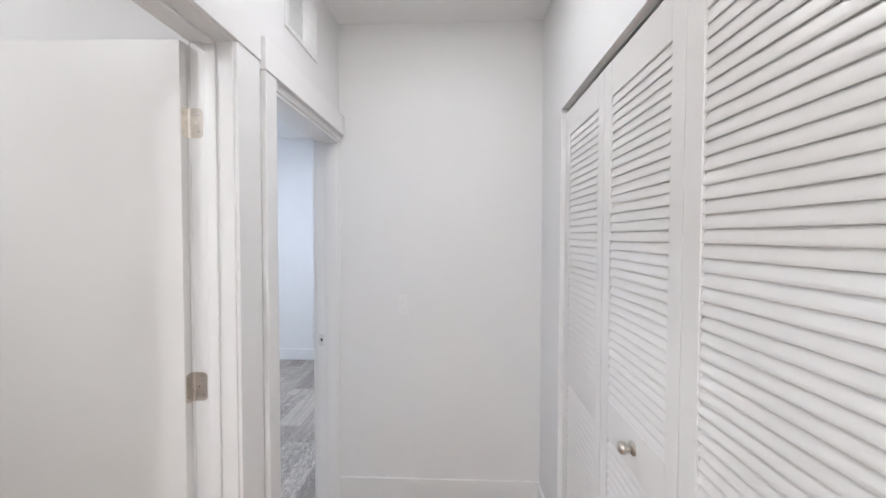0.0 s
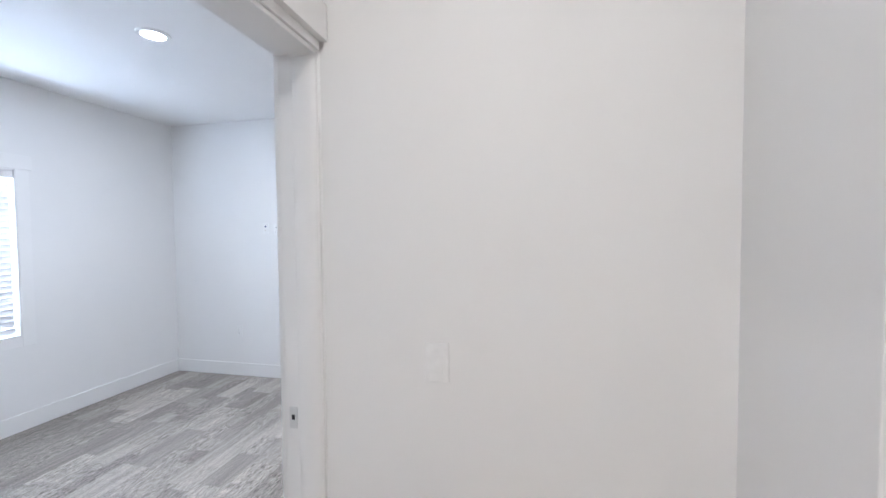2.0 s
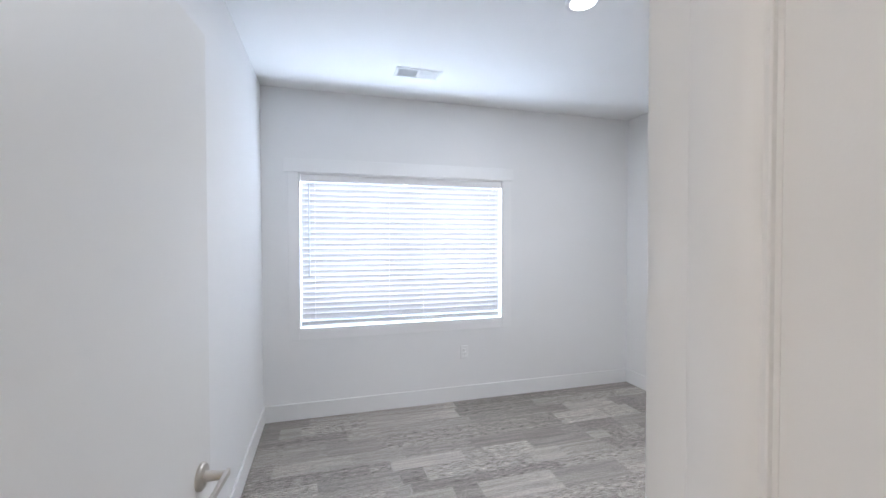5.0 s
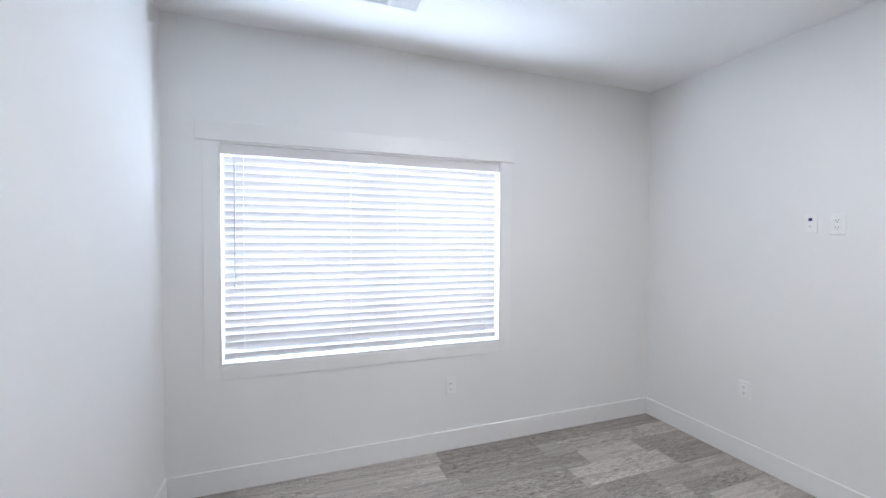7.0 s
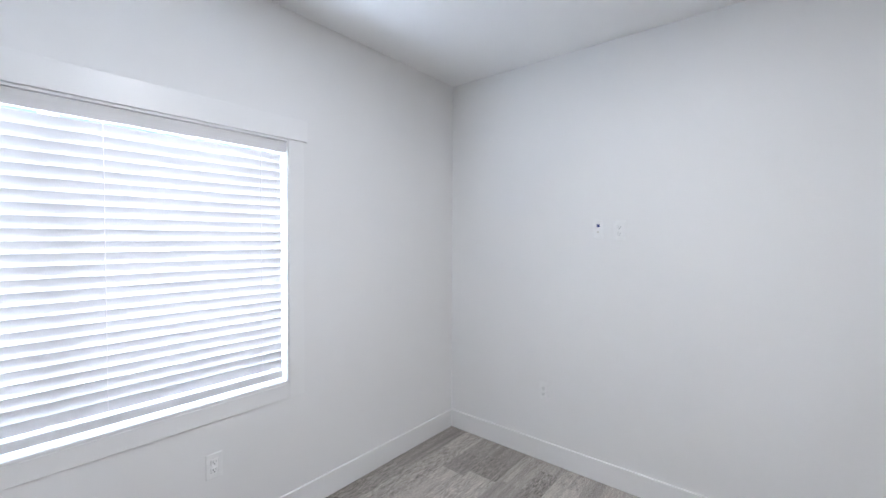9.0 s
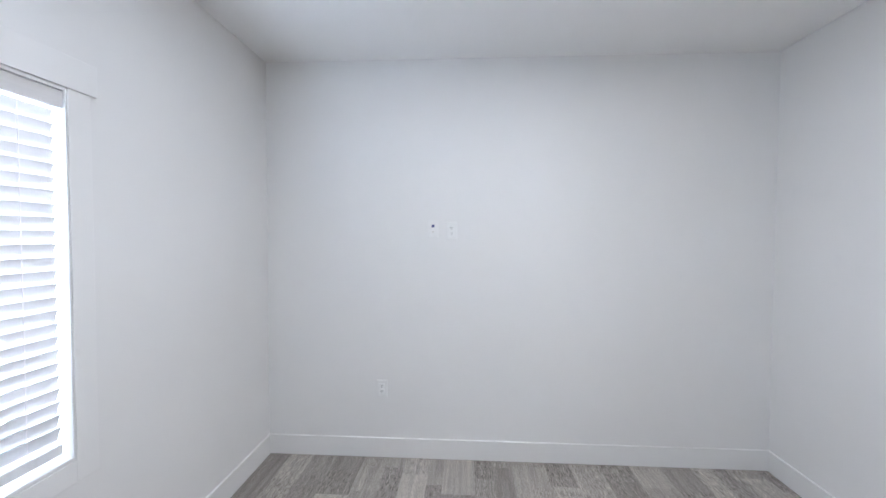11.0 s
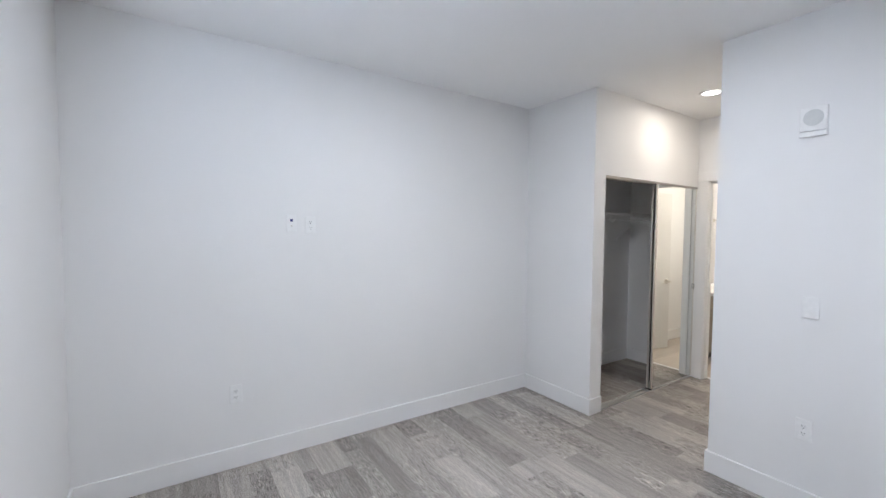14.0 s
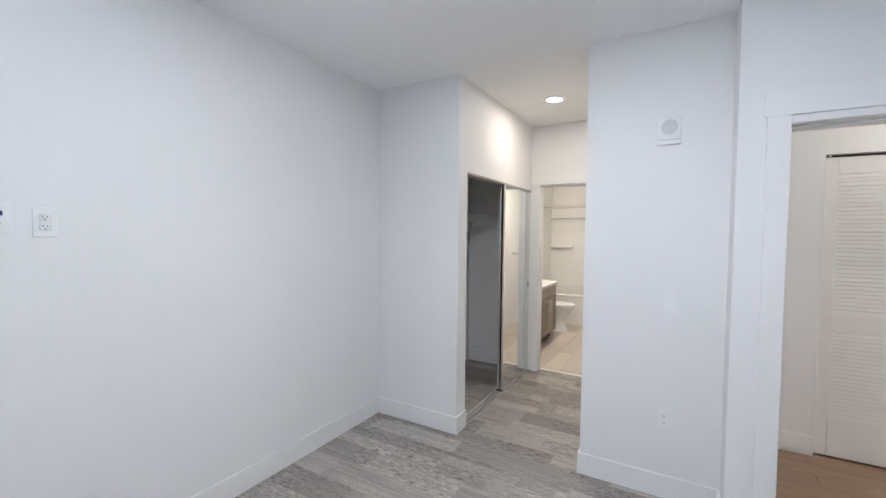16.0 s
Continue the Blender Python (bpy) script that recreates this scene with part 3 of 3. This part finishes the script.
def register(name, at, label, w, h, blades, split):
    """A louvred register in the x-y plane, face down: width along x, height along y; the blades of the two halves lean apart."""
    v = thing(name, label, "vent", "", at)
    t = 0.022
    part("frame", box(box(box(box(bmesh.new(), -w / 2, w / 2, -h / 2, -h / 2 + t, -0.007, 0, bevel=0.002), -w / 2, w / 2, h / 2 - t, h / 2, -0.007, 0, bevel=0.002), -w / 2, -w / 2 + t, -h / 2 + t, h / 2 - t, -0.007, 0), w / 2 - t, w / 2, -h / 2 + t, h / 2 - t, -0.007, 0), PLATE, v)
    # With split, a dark grey sheet stands for the shade inside the duct.
    part("duct_shade", B(-w / 2 + t, w / 2 - t, -h / 2 + t, h / 2 - t, -0.0015, -0.0005), plain("duct_shadow_grey", (0.22, 0.22, 0.22), 0.7) if split else GREYMESH, v, "sheet standing for the shaded opening behind the blades")
    part("mullion", B(-0.006, 0.006, -h / 2 + t, h / 2 - t, -0.006, -0.001), PLATE, v)
    n = blades
    for side in (-1, 1):
        x0, x1 = sorted((side * 0.006, side * (w / 2 - t)))
        for k in range(n):
            x = x0 + (x1 - x0) * (k + 0.5) / n
            b = part("blade", B(-0.0008, 0.0008, -h / 2 + t, h / 2 - t, -0.005, 0.005), PLATE, v)
            b.matrix_basis = pose(x, 0, -0.005, 0, -side * 52, 0)
    return v


register("ceiling_vent", pose(-2.325, 2.15, CEILING, 0, 0, -90), "white two-way louvred ceiling register", 0.345, 0.170, 12, True)
register("return_grille", pose(XH, 1.345, 2.50, 0, -90, 0) @ pose(0, 0, 0, 0, 0, 90) @ pose(0, 0, 0), "white return air grille above the bedroom door", 0.36, 0.26, 14, False)


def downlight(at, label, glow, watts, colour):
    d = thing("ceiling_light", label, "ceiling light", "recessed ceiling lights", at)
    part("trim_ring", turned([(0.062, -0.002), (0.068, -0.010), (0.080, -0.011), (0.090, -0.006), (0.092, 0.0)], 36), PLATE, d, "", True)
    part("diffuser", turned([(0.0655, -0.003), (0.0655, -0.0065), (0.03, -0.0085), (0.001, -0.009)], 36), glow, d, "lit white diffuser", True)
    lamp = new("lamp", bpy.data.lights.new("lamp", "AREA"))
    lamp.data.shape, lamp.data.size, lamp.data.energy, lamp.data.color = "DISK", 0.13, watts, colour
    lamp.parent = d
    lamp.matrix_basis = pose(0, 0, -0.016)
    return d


downlight(pose(-1.195, 2.785, CEILING), "lit round recessed light in the bedroom ceiling", GLOW_COOL, LAMP_WATTS["bedroom"], (1.0, 0.96, 0.92))
downlight(pose(1.415, 3.295, CEILING), "lit round recessed light in the bathroom passage", GLOW_WARM, LAMP_WATTS["vestibule"], WARMER)
# Unseen added lights; the strong last one stands in for light beyond the hall.
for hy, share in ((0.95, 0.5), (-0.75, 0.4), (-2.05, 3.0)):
    downlight(pose(0.98, hy, CEILING), "unseen round light added to brighten the hall", GLOW_WARM, LAMP_WATTS["hall"] * share, WARM)
downlight(pose(3.55, 3.90, CEILING), "lit round recessed light in the bathroom", GLOW_WARM, LAMP_WATTS["bath"], WARMER)
# Unseen lamp added to brighten the side room and its open door.
downlight(pose(-0.7, -0.3, CEILING), "unseen round light added to brighten the side room", GLOW_WARM, LAMP_WATTS["side"], WARM)

# ---- hall closet: four louvred bifold panels ----
PANEL_T, LOUVRE_PITCH = 0.028, 0.0283


def bifold_panel():
    """One panel: width along y from 0, face at x = 0 looking to -x."""
    p = thing("bifold_door_panel", "white louvred bifold closet door panel", "closet door", "bifold closet panels")
    st, sn, w, t = 0.066, 0.057, PANEL_W - 0.0015, PANEL_T
    za, zb, zc, zd, ze, zf = 0.016, 0.288, 0.890, 1.018, 1.982, 2.096
    part("stile", B(0, t, 0, sn, za, zf, bevel=0.003, seg=2), LOUVRE, p)
    part("stile", B(0, t, w - st, w, za, zf, bevel=0.003, seg=2), LOUVRE, p)
    for lo, hi in ((za, zb), (zc, zd), (ze, zf)):
        part("rail", B(0.0005, t - 0.0005, sn, w - st, lo, hi, bevel=0.002), LOUVRE, p)
    for lo, hi in ((zb, zc), (zd, ze)):
        for y0, y1 in ((sn, sn + 0.004), (w - st - 0.004, w - st)):
            part("bead", B(0.003, 0.010, y0, y1, lo, hi), LOUVRE, p)
        n = int(round((hi - lo) / LOUVRE_PITCH))
        step = (hi - lo) / n
        for k in range(n):
            s = new("louvre", louvre_mesh)
            s.parent = p
            s.matrix_basis = pose(0.0066, 0, lo + step * (k + 0.5), 0, -78.5, 0)
    return p


lp = [(-0.0162, 0.0), (-0.0156, 0.0016), (-0.0137, 0.0026), (-0.007, 0.0030), (0.009, 0.0028), (0.0147, 0.0020), (0.0162, 0.0008), (0.0162, -0.0008), (0.0147, -0.0020), (0.009, -0.0028), (-0.007, -0.0030), (-0.0137, -0.0026), (-0.0156, -0.0016)]
louvre_mesh = mesh_of("louvre", prism(lp, "y", 0.057, PANEL_W - 0.0675), LOUVRE, True)
XD = XHR + 0.019
panel = bifold_panel()
panel.matrix_basis = pose(XD, CY1 - 0.005 - PANEL_W, 0)
for k in (2, 3, 4):
    q = copy_thing(panel, pose(XD, CY1 - 0.005 - PANEL_W * k - (0.0005 if k > 2 else 0), 0))
    if k == 2:
        knob = part("knob", turned([(0.020, 0), (0.020, -0.003), (0.017, -0.006), (0.008, -0.008), (0.0070, -0.015), (0.012, -0.018), (0.0162, -0.024), (0.0170, -0.030), (0.0150, -0.036), (0.009, -0.041), (0.002, -0.042)], axis="x"), NICKEL, q, "brushed nickel mushroom knob", True, pose(0, PANEL_W / 2 - 0.020, 0.960))
tagged(part("closet_track", B(XD + 0.004, XD + 0.027, CY0 + 0.005, CY1 - 0.045, 2.112, CTOP - 0.001, bevel=0.001), metal("track_grey", (0.80, 0.79, 0.77), 0.55)), "grey metal bifold door track", "door track", kind="structure")
for bx in ((XHR - 0.002, XHR + 0.06, CY1 - 0.0025, CY1 + 0.0015, 0, CTOP), (XHR - 0.002, XHR + 0.06, CY0 - 0.0015, CY0 + 0.0025, 0, CTOP)):
    tagged(part("trim", B(*bx, bevel=0.001), TRIM), "thin white edge of the closet opening", "trim", kind="structure")
tagged(part("pivot_pin", tube(B(XD + 0.006, XD + 0.024, CY1 - 0.040, CY1 - 0.020, 2.106, CTOP), (XD + 0.015, CY1 - 0.030, 2.096), (XD + 0.015, CY1 - 0.030, 2.106), 0.004, 10), NICKEL), "small metal top pivot of the bifold door", "bracket")
tagged(part("pivot_bracket", box(B(XD - 0.002, XD + 0.028, CY1 - 0.085, CY1 - 0.004, 0.001, 0.004), XD + 0.008, XD + 0.020, CY1 - 0.034, CY1 - 0.022, 0.004, 0.016), NICKEL), "small metal floor pivot of the bifold door", "bracket")

# ---- wardrobe with mirror doors ----
tagged(part("door_track", box(box(box(B(0.664, 2.248, 3.762, 3.836, 0.0, 0.006), 0.664, 2.248, 3.762, 3.766, 0.006, 0.014), 0.664, 2.248, 3.793, 3.797, 0.006, 0.014), 0.664, 2.248, 3.832, 3.836, 0.006, 0.014), ALU), "aluminium bottom track of the sliding mirror doors", "door track", kind="structure")
tagged(part("door_track_top", box(box(B(0.664, 2.248, 3.762, 3.836, 2.030, 2.0345), 0.664, 2.248, 3.762, 3.765, 2.016, 2.030), 0.664, 2.248, 3.833, 3.836, 2.016, 2.030), metal("track_satin", (0.45, 0.43, 0.41), 0.45, (30, 1, 1))), "dark metal top track of the sliding mirror doors", "door track", kind="structure")


def mirror_door(at, label):
    """A framed sliding mirror: width along x from 0, mirror facing -y."""
    d = thing("mirror_door", label, "mirror door", "sliding mirror doors", at)
    w, h, f = 0.780, 2.008, 0.026
    part("stile", B(0, f, -0.012, 0.004, 0, h, bevel=0.004, seg=3), STILE, d, "satin chrome stile", True)
    part("stile", B(w - 0.008, w, -0.012, 0.012, 0, h, bevel=0.003, seg=2), STILE, d)
    part("rail", B(f, w - 0.008, -0.007, 0.009, 0, 0.012, bevel=0.002), CHROME, d)
    part("rail", B(f, w - 0.008, -0.007, 0.009, h - 0.012, h, bevel=0.002), CHROME, d)
    part("mirror_pane", B(f, w - 0.008, -0.006, 0.004, 0.012, h - 0.012), MIRROR, d, "clear mirror glass")
    part("guide", B(-0.006, 0.022, -0.014, 0.010, -0.004, 0.012, bevel=0.002), SLOT, d, "small black plastic bottom guide")
    return d


front = mirror_door(pose(1.466, 3.776, 0.012), "full-height sliding mirror door in a chrome frame")
part("bumper", B(0.766, 0.778, -0.016, -0.012, 0.935, 1.0, bevel=0.002), plain("grey_rubber", (0.25, 0.25, 0.25), 0.6), front, "small grey bumper")
mirror_door(pose(1.467, 3.812, 0.012), "sliding mirror door parked behind the other one")

shelf = thing("wire_shelf", "white coated wire closet shelf with a hanging rail", "shelf", "", pose(0, 0, 1.755))
for y, z, r in ((4.50, 0, 0.003), (4.40, 0, 0.003), (4.31, 0, 0.003), (4.215, 0, 0.0035), (4.205, -0.032, 0.0035)):
    part("long_wire", tube(bmesh.new(), (0.625, y, z), (2.235, y, z), r, 8), WIRE, shelf)
for k in range(62):
    x = 0.635 + 0.0258 * k
    bm = tube(tube(bmesh.new(), (x, 4.505, 0.003), (x, 4.210, 0.003), 0.0016, 6), (x, 4.210, 0.003), (x, 4.204, -0.032), 0.0016, 6)
    part("cross_wire", bm, WIRE, shelf)
for x in (0.76, 1.37, 1.98):
    part("brace", tube(bmesh.new(), (x, 4.215, -0.002), (x, 4.515, -0.29), 0.0045, 8), WIRE, shelf)
for x in (0.78, 1.09, 1.40, 1.71, 2.02):
    hook = bmesh.new()
    for i in range(9):
        a, b = radians(180 + 25 * i), radians(205 + 25 * i)
        c = Vector((x, 4.185, -0.065))
        tube(hook, c + Vector((0, 0.030 * math.cos(a), 0.030 * math.sin(a))), c + Vector((0, 0.030 * math.cos(b), 0.030 * math.sin(b))), 0.004, 8)
    part("rail_hook", hook, WIRE, shelf)
part("hanging_rail", tube(bmesh.new(), (0.625, 4.185, -0.070), (2.235, 4.185, -0.070), 0.006, 10), WIRE, shelf, "white round hanging rail", True)

# ---- bathroom ----
van = thing("vanity_cabinet", "grey-brown wood-look bathroom vanity with bar handles", "vanity", "", pose(2.70, 3.90, 0))
VW, VD, VH = 1.25, 0.53, 0.80
part("carcass", B(0, VW, 0.02, VD, 0.10, VH), CABINET, van)
# Near-black colour puts the shade under the cabinet into this board.
part("toe_kick", B(0.01, VW - 0.01, 0.075, 0.09, 0, 0.10), SLOT, van)
part("side_panel", B(VW - 0.001, VW + 0.014, 0.0, VD, 0.10, VH, bevel=0.001), CABINET, van)
for k in range(3):
    x0, x1 = 0.006 + k * VW / 3, (k + 1) * VW / 3 - 0.006
    part("drawer_front", B(x0, x1, 0, 0.019, 0.645, VH - 0.01, bevel=0.002), CABINET, van)
    d = part("cabinet_door", box(box(box(box(B(x0, x1, 0.006, 0.019, 0.11, 0.632), x0, x0 + 0.06, 0, 0.006, 0.11, 0.632), x1 - 0.06, x1, 0, 0.006, 0.11, 0.632), x0 + 0.06, x1 - 0.06, 0, 0.006, 0.11, 0.17), x0 + 0.06, x1 - 0.06, 0, 0.006, 0.572, 0.632), CABINET, van)
    hx = x1 - 0.03 if k != 2 else x0 + 0.03
    part("handle", tube(tube(tube(bmesh.new(), (hx, -0.03, 0.44), (hx, -0.03, 0.60), 0.006, 10), (hx, -0.03, 0.46), (hx, 0.002, 0.46), 0.005, 8), (hx, -0.03, 0.58), (hx, 0.002, 0.58), 0.005, 8), NICKEL, d, "brushed nickel bar handle", True)
top = tagged(part("stone_worktop", B(2.68, 3.985, 3.875, 4.43, 0.80, 0.838, bevel=0.004, seg=2), QUARTZ), "white stone vanity worktop", "worktop")
part("backsplash", B(2.68, 3.985, 4.415, 4.4295, 0.838, 0.93, bevel=0.002), QUARTZ, top)

wc = thing("toilet", "white ceramic toilet with closed lid", "toilet", "", pose(4.38, 4.42, 0))


def oval(cx, cy, rx, ry, z, n=32, egg=0.0):
    return [(cx + rx * math.cos(2 * math.pi * i / n), cy + ry * math.sin(2 * math.pi * i / n) * (1 + egg * (math.sin(2 * math.pi * i / n) < 0)), z) for i in range(n)]


def lofted(rings):
    bm = bmesh.new()
    vs = [[bm.verts.new(p) for p in r] for r in rings]
    n = len(vs[0])
    for lo, hi in zip(vs, vs[1:]):
        for i in range(n):
            bm.faces.new((lo[i], lo[(i + 1) % n], hi[(i + 1) % n], hi[i]))
    bm.faces.new(vs[0]), bm.faces.new(vs[-1])
    bmesh.ops.recalc_face_normals(bm, faces=bm.faces)
    return bm


part("bowl", lofted([oval(0, -0.36, 0.125, 0.25, 0.0), oval(0, -0.36, 0.12, 0.245, 0.04), oval(0, -0.35, 0.105, 0.20, 0.14), oval(0, -0.37, 0.12, 0.21, 0.22), oval(0, -0.40, 0.165, 0.25, 0.31), oval(0, -0.42, 0.185, 0.28, 0.37), oval(0, -0.42, 0.188, 0.285, 0.40)]), PORCELAIN, wc, "", True)
part("seat", lofted([oval(0, -0.42, 0.188, 0.285, 0.402), oval(0, -0.42, 0.192, 0.29, 0.408), oval(0, -0.42, 0.192, 0.29, 0.418), oval(0, -0.42, 0.188, 0.286, 0.422)]), PORCELAIN, wc, "", True)
part("lid", lofted([oval(0, -0.415, 0.188, 0.285, 0.424), oval(0, -0.415, 0.190, 0.288, 0.430), oval(0, -0.415, 0.186, 0.284, 0.440), oval(0, -0.415, 0.15, 0.24, 0.446)]), PORCELAIN, wc, "", True)
tank = part("tank", B(-0.21, 0.21, -0.19, 0.0, 0.40, 0.75, bevel=0.025, seg=4), PORCELAIN, wc, "", True)
part("tank_lid", B(-0.22, 0.22, -0.20, 0.005, 0.752, 0.785, bevel=0.010, seg=3), PORCELAIN, tank, "", True)
part("flush_lever", tube(B(-0.17, -0.15, -0.200, -0.190, 0.68, 0.70), (-0.16, -0.205, 0.69), (-0.09, -0.208, 0.684), 0.006, 8), CHROME, tank, "chrome flush lever", True)

tub = thing("bathtub", "white acrylic bathtub with a flat apron", "bathtub", "", pose(4.86, 2.84, 0))
part("apron", B(0, 0.05, 0, 1.59, 0, 0.47, bevel=0.006, seg=2), ACRYLIC, tub)
part("rim", box(box(box(B(-0.012, 0.075, 0, 1.59, 0.47, 0.51, bevel=0.012, seg=3), 0.075, 0.74, 0, 0.09, 0.47, 0.51, bevel=0.006), 0.075, 0.74, 1.50, 1.59, 0.47, 0.51, bevel=0.006), 0.68, 0.74, 0.09, 1.50, 0.47, 0.51), ACRYLIC, tub)
part("basin", box(box(box(box(B(0.05, 0.74, 0, 1.59, 0.08, 0.11), 0.05, 0.09, 0, 1.59, 0.11, 0.47), 0.69, 0.74, 0, 1.59, 0.11, 0.47), 0.09, 0.69, 0.0, 0.08, 0.11, 0.47), 0.09, 0.69, 1.51, 1.59, 0.11, 0.47), ACRYLIC, tub)
sur = thing("shower_surround", "white moulded shower wall with ledge shelves", "shower wall", "", pose(5.575, 2.84, 0.51))
part("back_panel", B(0, 0.0245, 0, 1.59, 0, 2.228, bevel=0.003), ACRYLIC, sur)
part("end_panel", B(-0.70, 0, 1.581, 1.589, 0, 2.228, bevel=0.003), ACRYLIC, sur)
for z, y0, y1 in ((0.79, 1.17, 1.58), (1.33, 0.90, 1.58)):
    part("shelf_ledge", B(-0.10, 0.0, y0, y1, z, z + 0.035, bevel=0.012, seg=3), ACRYLIC, sur, "", True)
rod = thing("shower_rod", "straight brushed nickel shower curtain rod", "curtain rod", "", pose(4.90, 0, 2.005))
part("rod", tube(bmesh.new(), (0, 2.84, 0), (0, 4.43, 0), 0.0125, 14), NICKEL, rod, "", True)
for y in (2.85, 4.42):
    part("flange", tube(bmesh.new(), (0, y - 0.01, 0), (0, y + 0.01, 0), 0.032, 20), NICKEL, rod, "", True)


def towel_bar(at, label, w):
    b = thing("towel_bar", label, "towel bar", "", at)
    part("bar", tube(bmesh.new(), (0, -0.065, 0), (w, -0.065, 0), 0.008, 12), NICKEL, b, "", True)
    for x in (0.0, w):
        m = part("mount", tube(bmesh.new(), (x, 0, 0), (x, -0.072, 0), 0.011, 12), NICKEL, b, "", True)
        part("rose", tube(bmesh.new(), (x, 0, 0), (x, -0.008, 0), 0.024, 18), NICKEL, m, "", True)
    return b


towel_bar(pose(4.84, 2.84, 1.22, 0, 0, 180), "brushed nickel towel bar on the bathroom wall", 0.6)
towel_bar(pose(4.20, 4.43, 1.74), "short nickel towel rack above the toilet", 0.45)

# ---- floor pieces ----
PLANK_MESHES = {}


def plank(parent, name, x0, x1, y0, y1, material, gap, thick=0.012):
    w, d = round(x1 - x0 - gap, 3), round(y1 - y0 - gap, 3)
    key = (name, w, d)
    if key not in PLANK_MESHES:
        bm = bmesh.new()
        b = 0.0006 if name == "carpet_plank" else 0.0015
        lo = [bm.verts.new((sx * w / 2, sy * d / 2, -thick)) for sx, sy in ((-1, -1), (1, -1), (1, 1), (-1, 1))]
        mi = [bm.verts.new((sx * w / 2, sy * d / 2, -b)) for sx, sy in ((-1, -1), (1, -1), (1, 1), (-1, 1))]
        hi = [bm.verts.new((sx * (w / 2 - b), sy * (d / 2 - b), 0)) for sx, sy in ((-1, -1), (1, -1), (1, 1), (-1, 1))]
        for a, c in ((lo, mi), (mi, hi)):
            for i in range(4):
                bm.faces.new((a[i], a[(i + 1) % 4], c[(i + 1) % 4], c[i]))
        bm.faces.new(hi)
        PLANK_MESHES[key] = mesh_of(name, bm, material)
    ob = new(name, PLANK_MESHES[key])
    ob.parent = parent
    ob.matrix_basis = pose((x0 + x1) / 2, (y0 + y1) / 2, 0)
    return ob


rnd = random.Random(11)


def lay(parent, name, x0, x1, y0, y1, widths, lengths, material, gap, along="y"):
    """Rows of planks with broken joints over a rectangle."""
    u, u1, v0, v1 = (x0, x1, y0, y1) if along == "y" else (y0, y1, x0, x1)
    while u < u1 - 0.004:
        w = min(rnd.choice(widths), u1 - u)
        if u1 - u - w < 0.04:
            w = u1 - u
        v = v0 - rnd.uniform(0, min(lengths))
        while v < v1 - 0.004:
            n = v + rnd.choice(lengths)
            a, b = max(v, v0), min(n, v1)
            if v1 - b < 0.04:
                b, n = v1, v1
            if b - a > 0.012:
                if along == "y":
                    plank(parent, name, u, u + w, a, b, material, gap)
                else:
                    plank(parent, name, a, b, u, u + w, material, gap)
            v = n
        u += w


CW, CL = [0.10, 0.125, 0.125, 0.165, 0.20], [0.16, 0.25, 0.36, 0.5, 0.75]
lay(floor_bed, "carpet_plank", XW, XE, YS, YN, CW, CL, CARPET, 0.0002)
lay(floor_bed, "carpet_plank", XE, XB, YB0, YN, CW, CL, CARPET, 0.0002)
lay(floor_bed, "carpet_plank", XB, XBATH + 0.09, YB1 - 0.02, YN, CW, CL, CARPET, 0.0002)
lay(floor_bed, "carpet_plank", XE, 0.335, 1.03, 1.88, [0.125], CL, CARPET, 0.0002)
lay(floor_hall, "wood_plank", 0.335, XHR + 0.12, -0.9, YEND, [0.152], [0.9, 1.2], OAK, 0.0015)
lay(floor_hall, "wood_plank", 0.27, XHR + 0.12, -2.5, -0.9, [0.30], [1.6], OAK, 0.0015)
lay(floor_hall, "wood_plank", -1.6, 0.335, -1.2, 0.86, [0.30], [2.1], OAK, 0.0015)
lay(floor_bath, "floor_tile", XBATH + 0.095, 5.0, 2.84, 4.43, [0.20], [0.9, 1.2], BATHWOOD, 0.002, along="x")
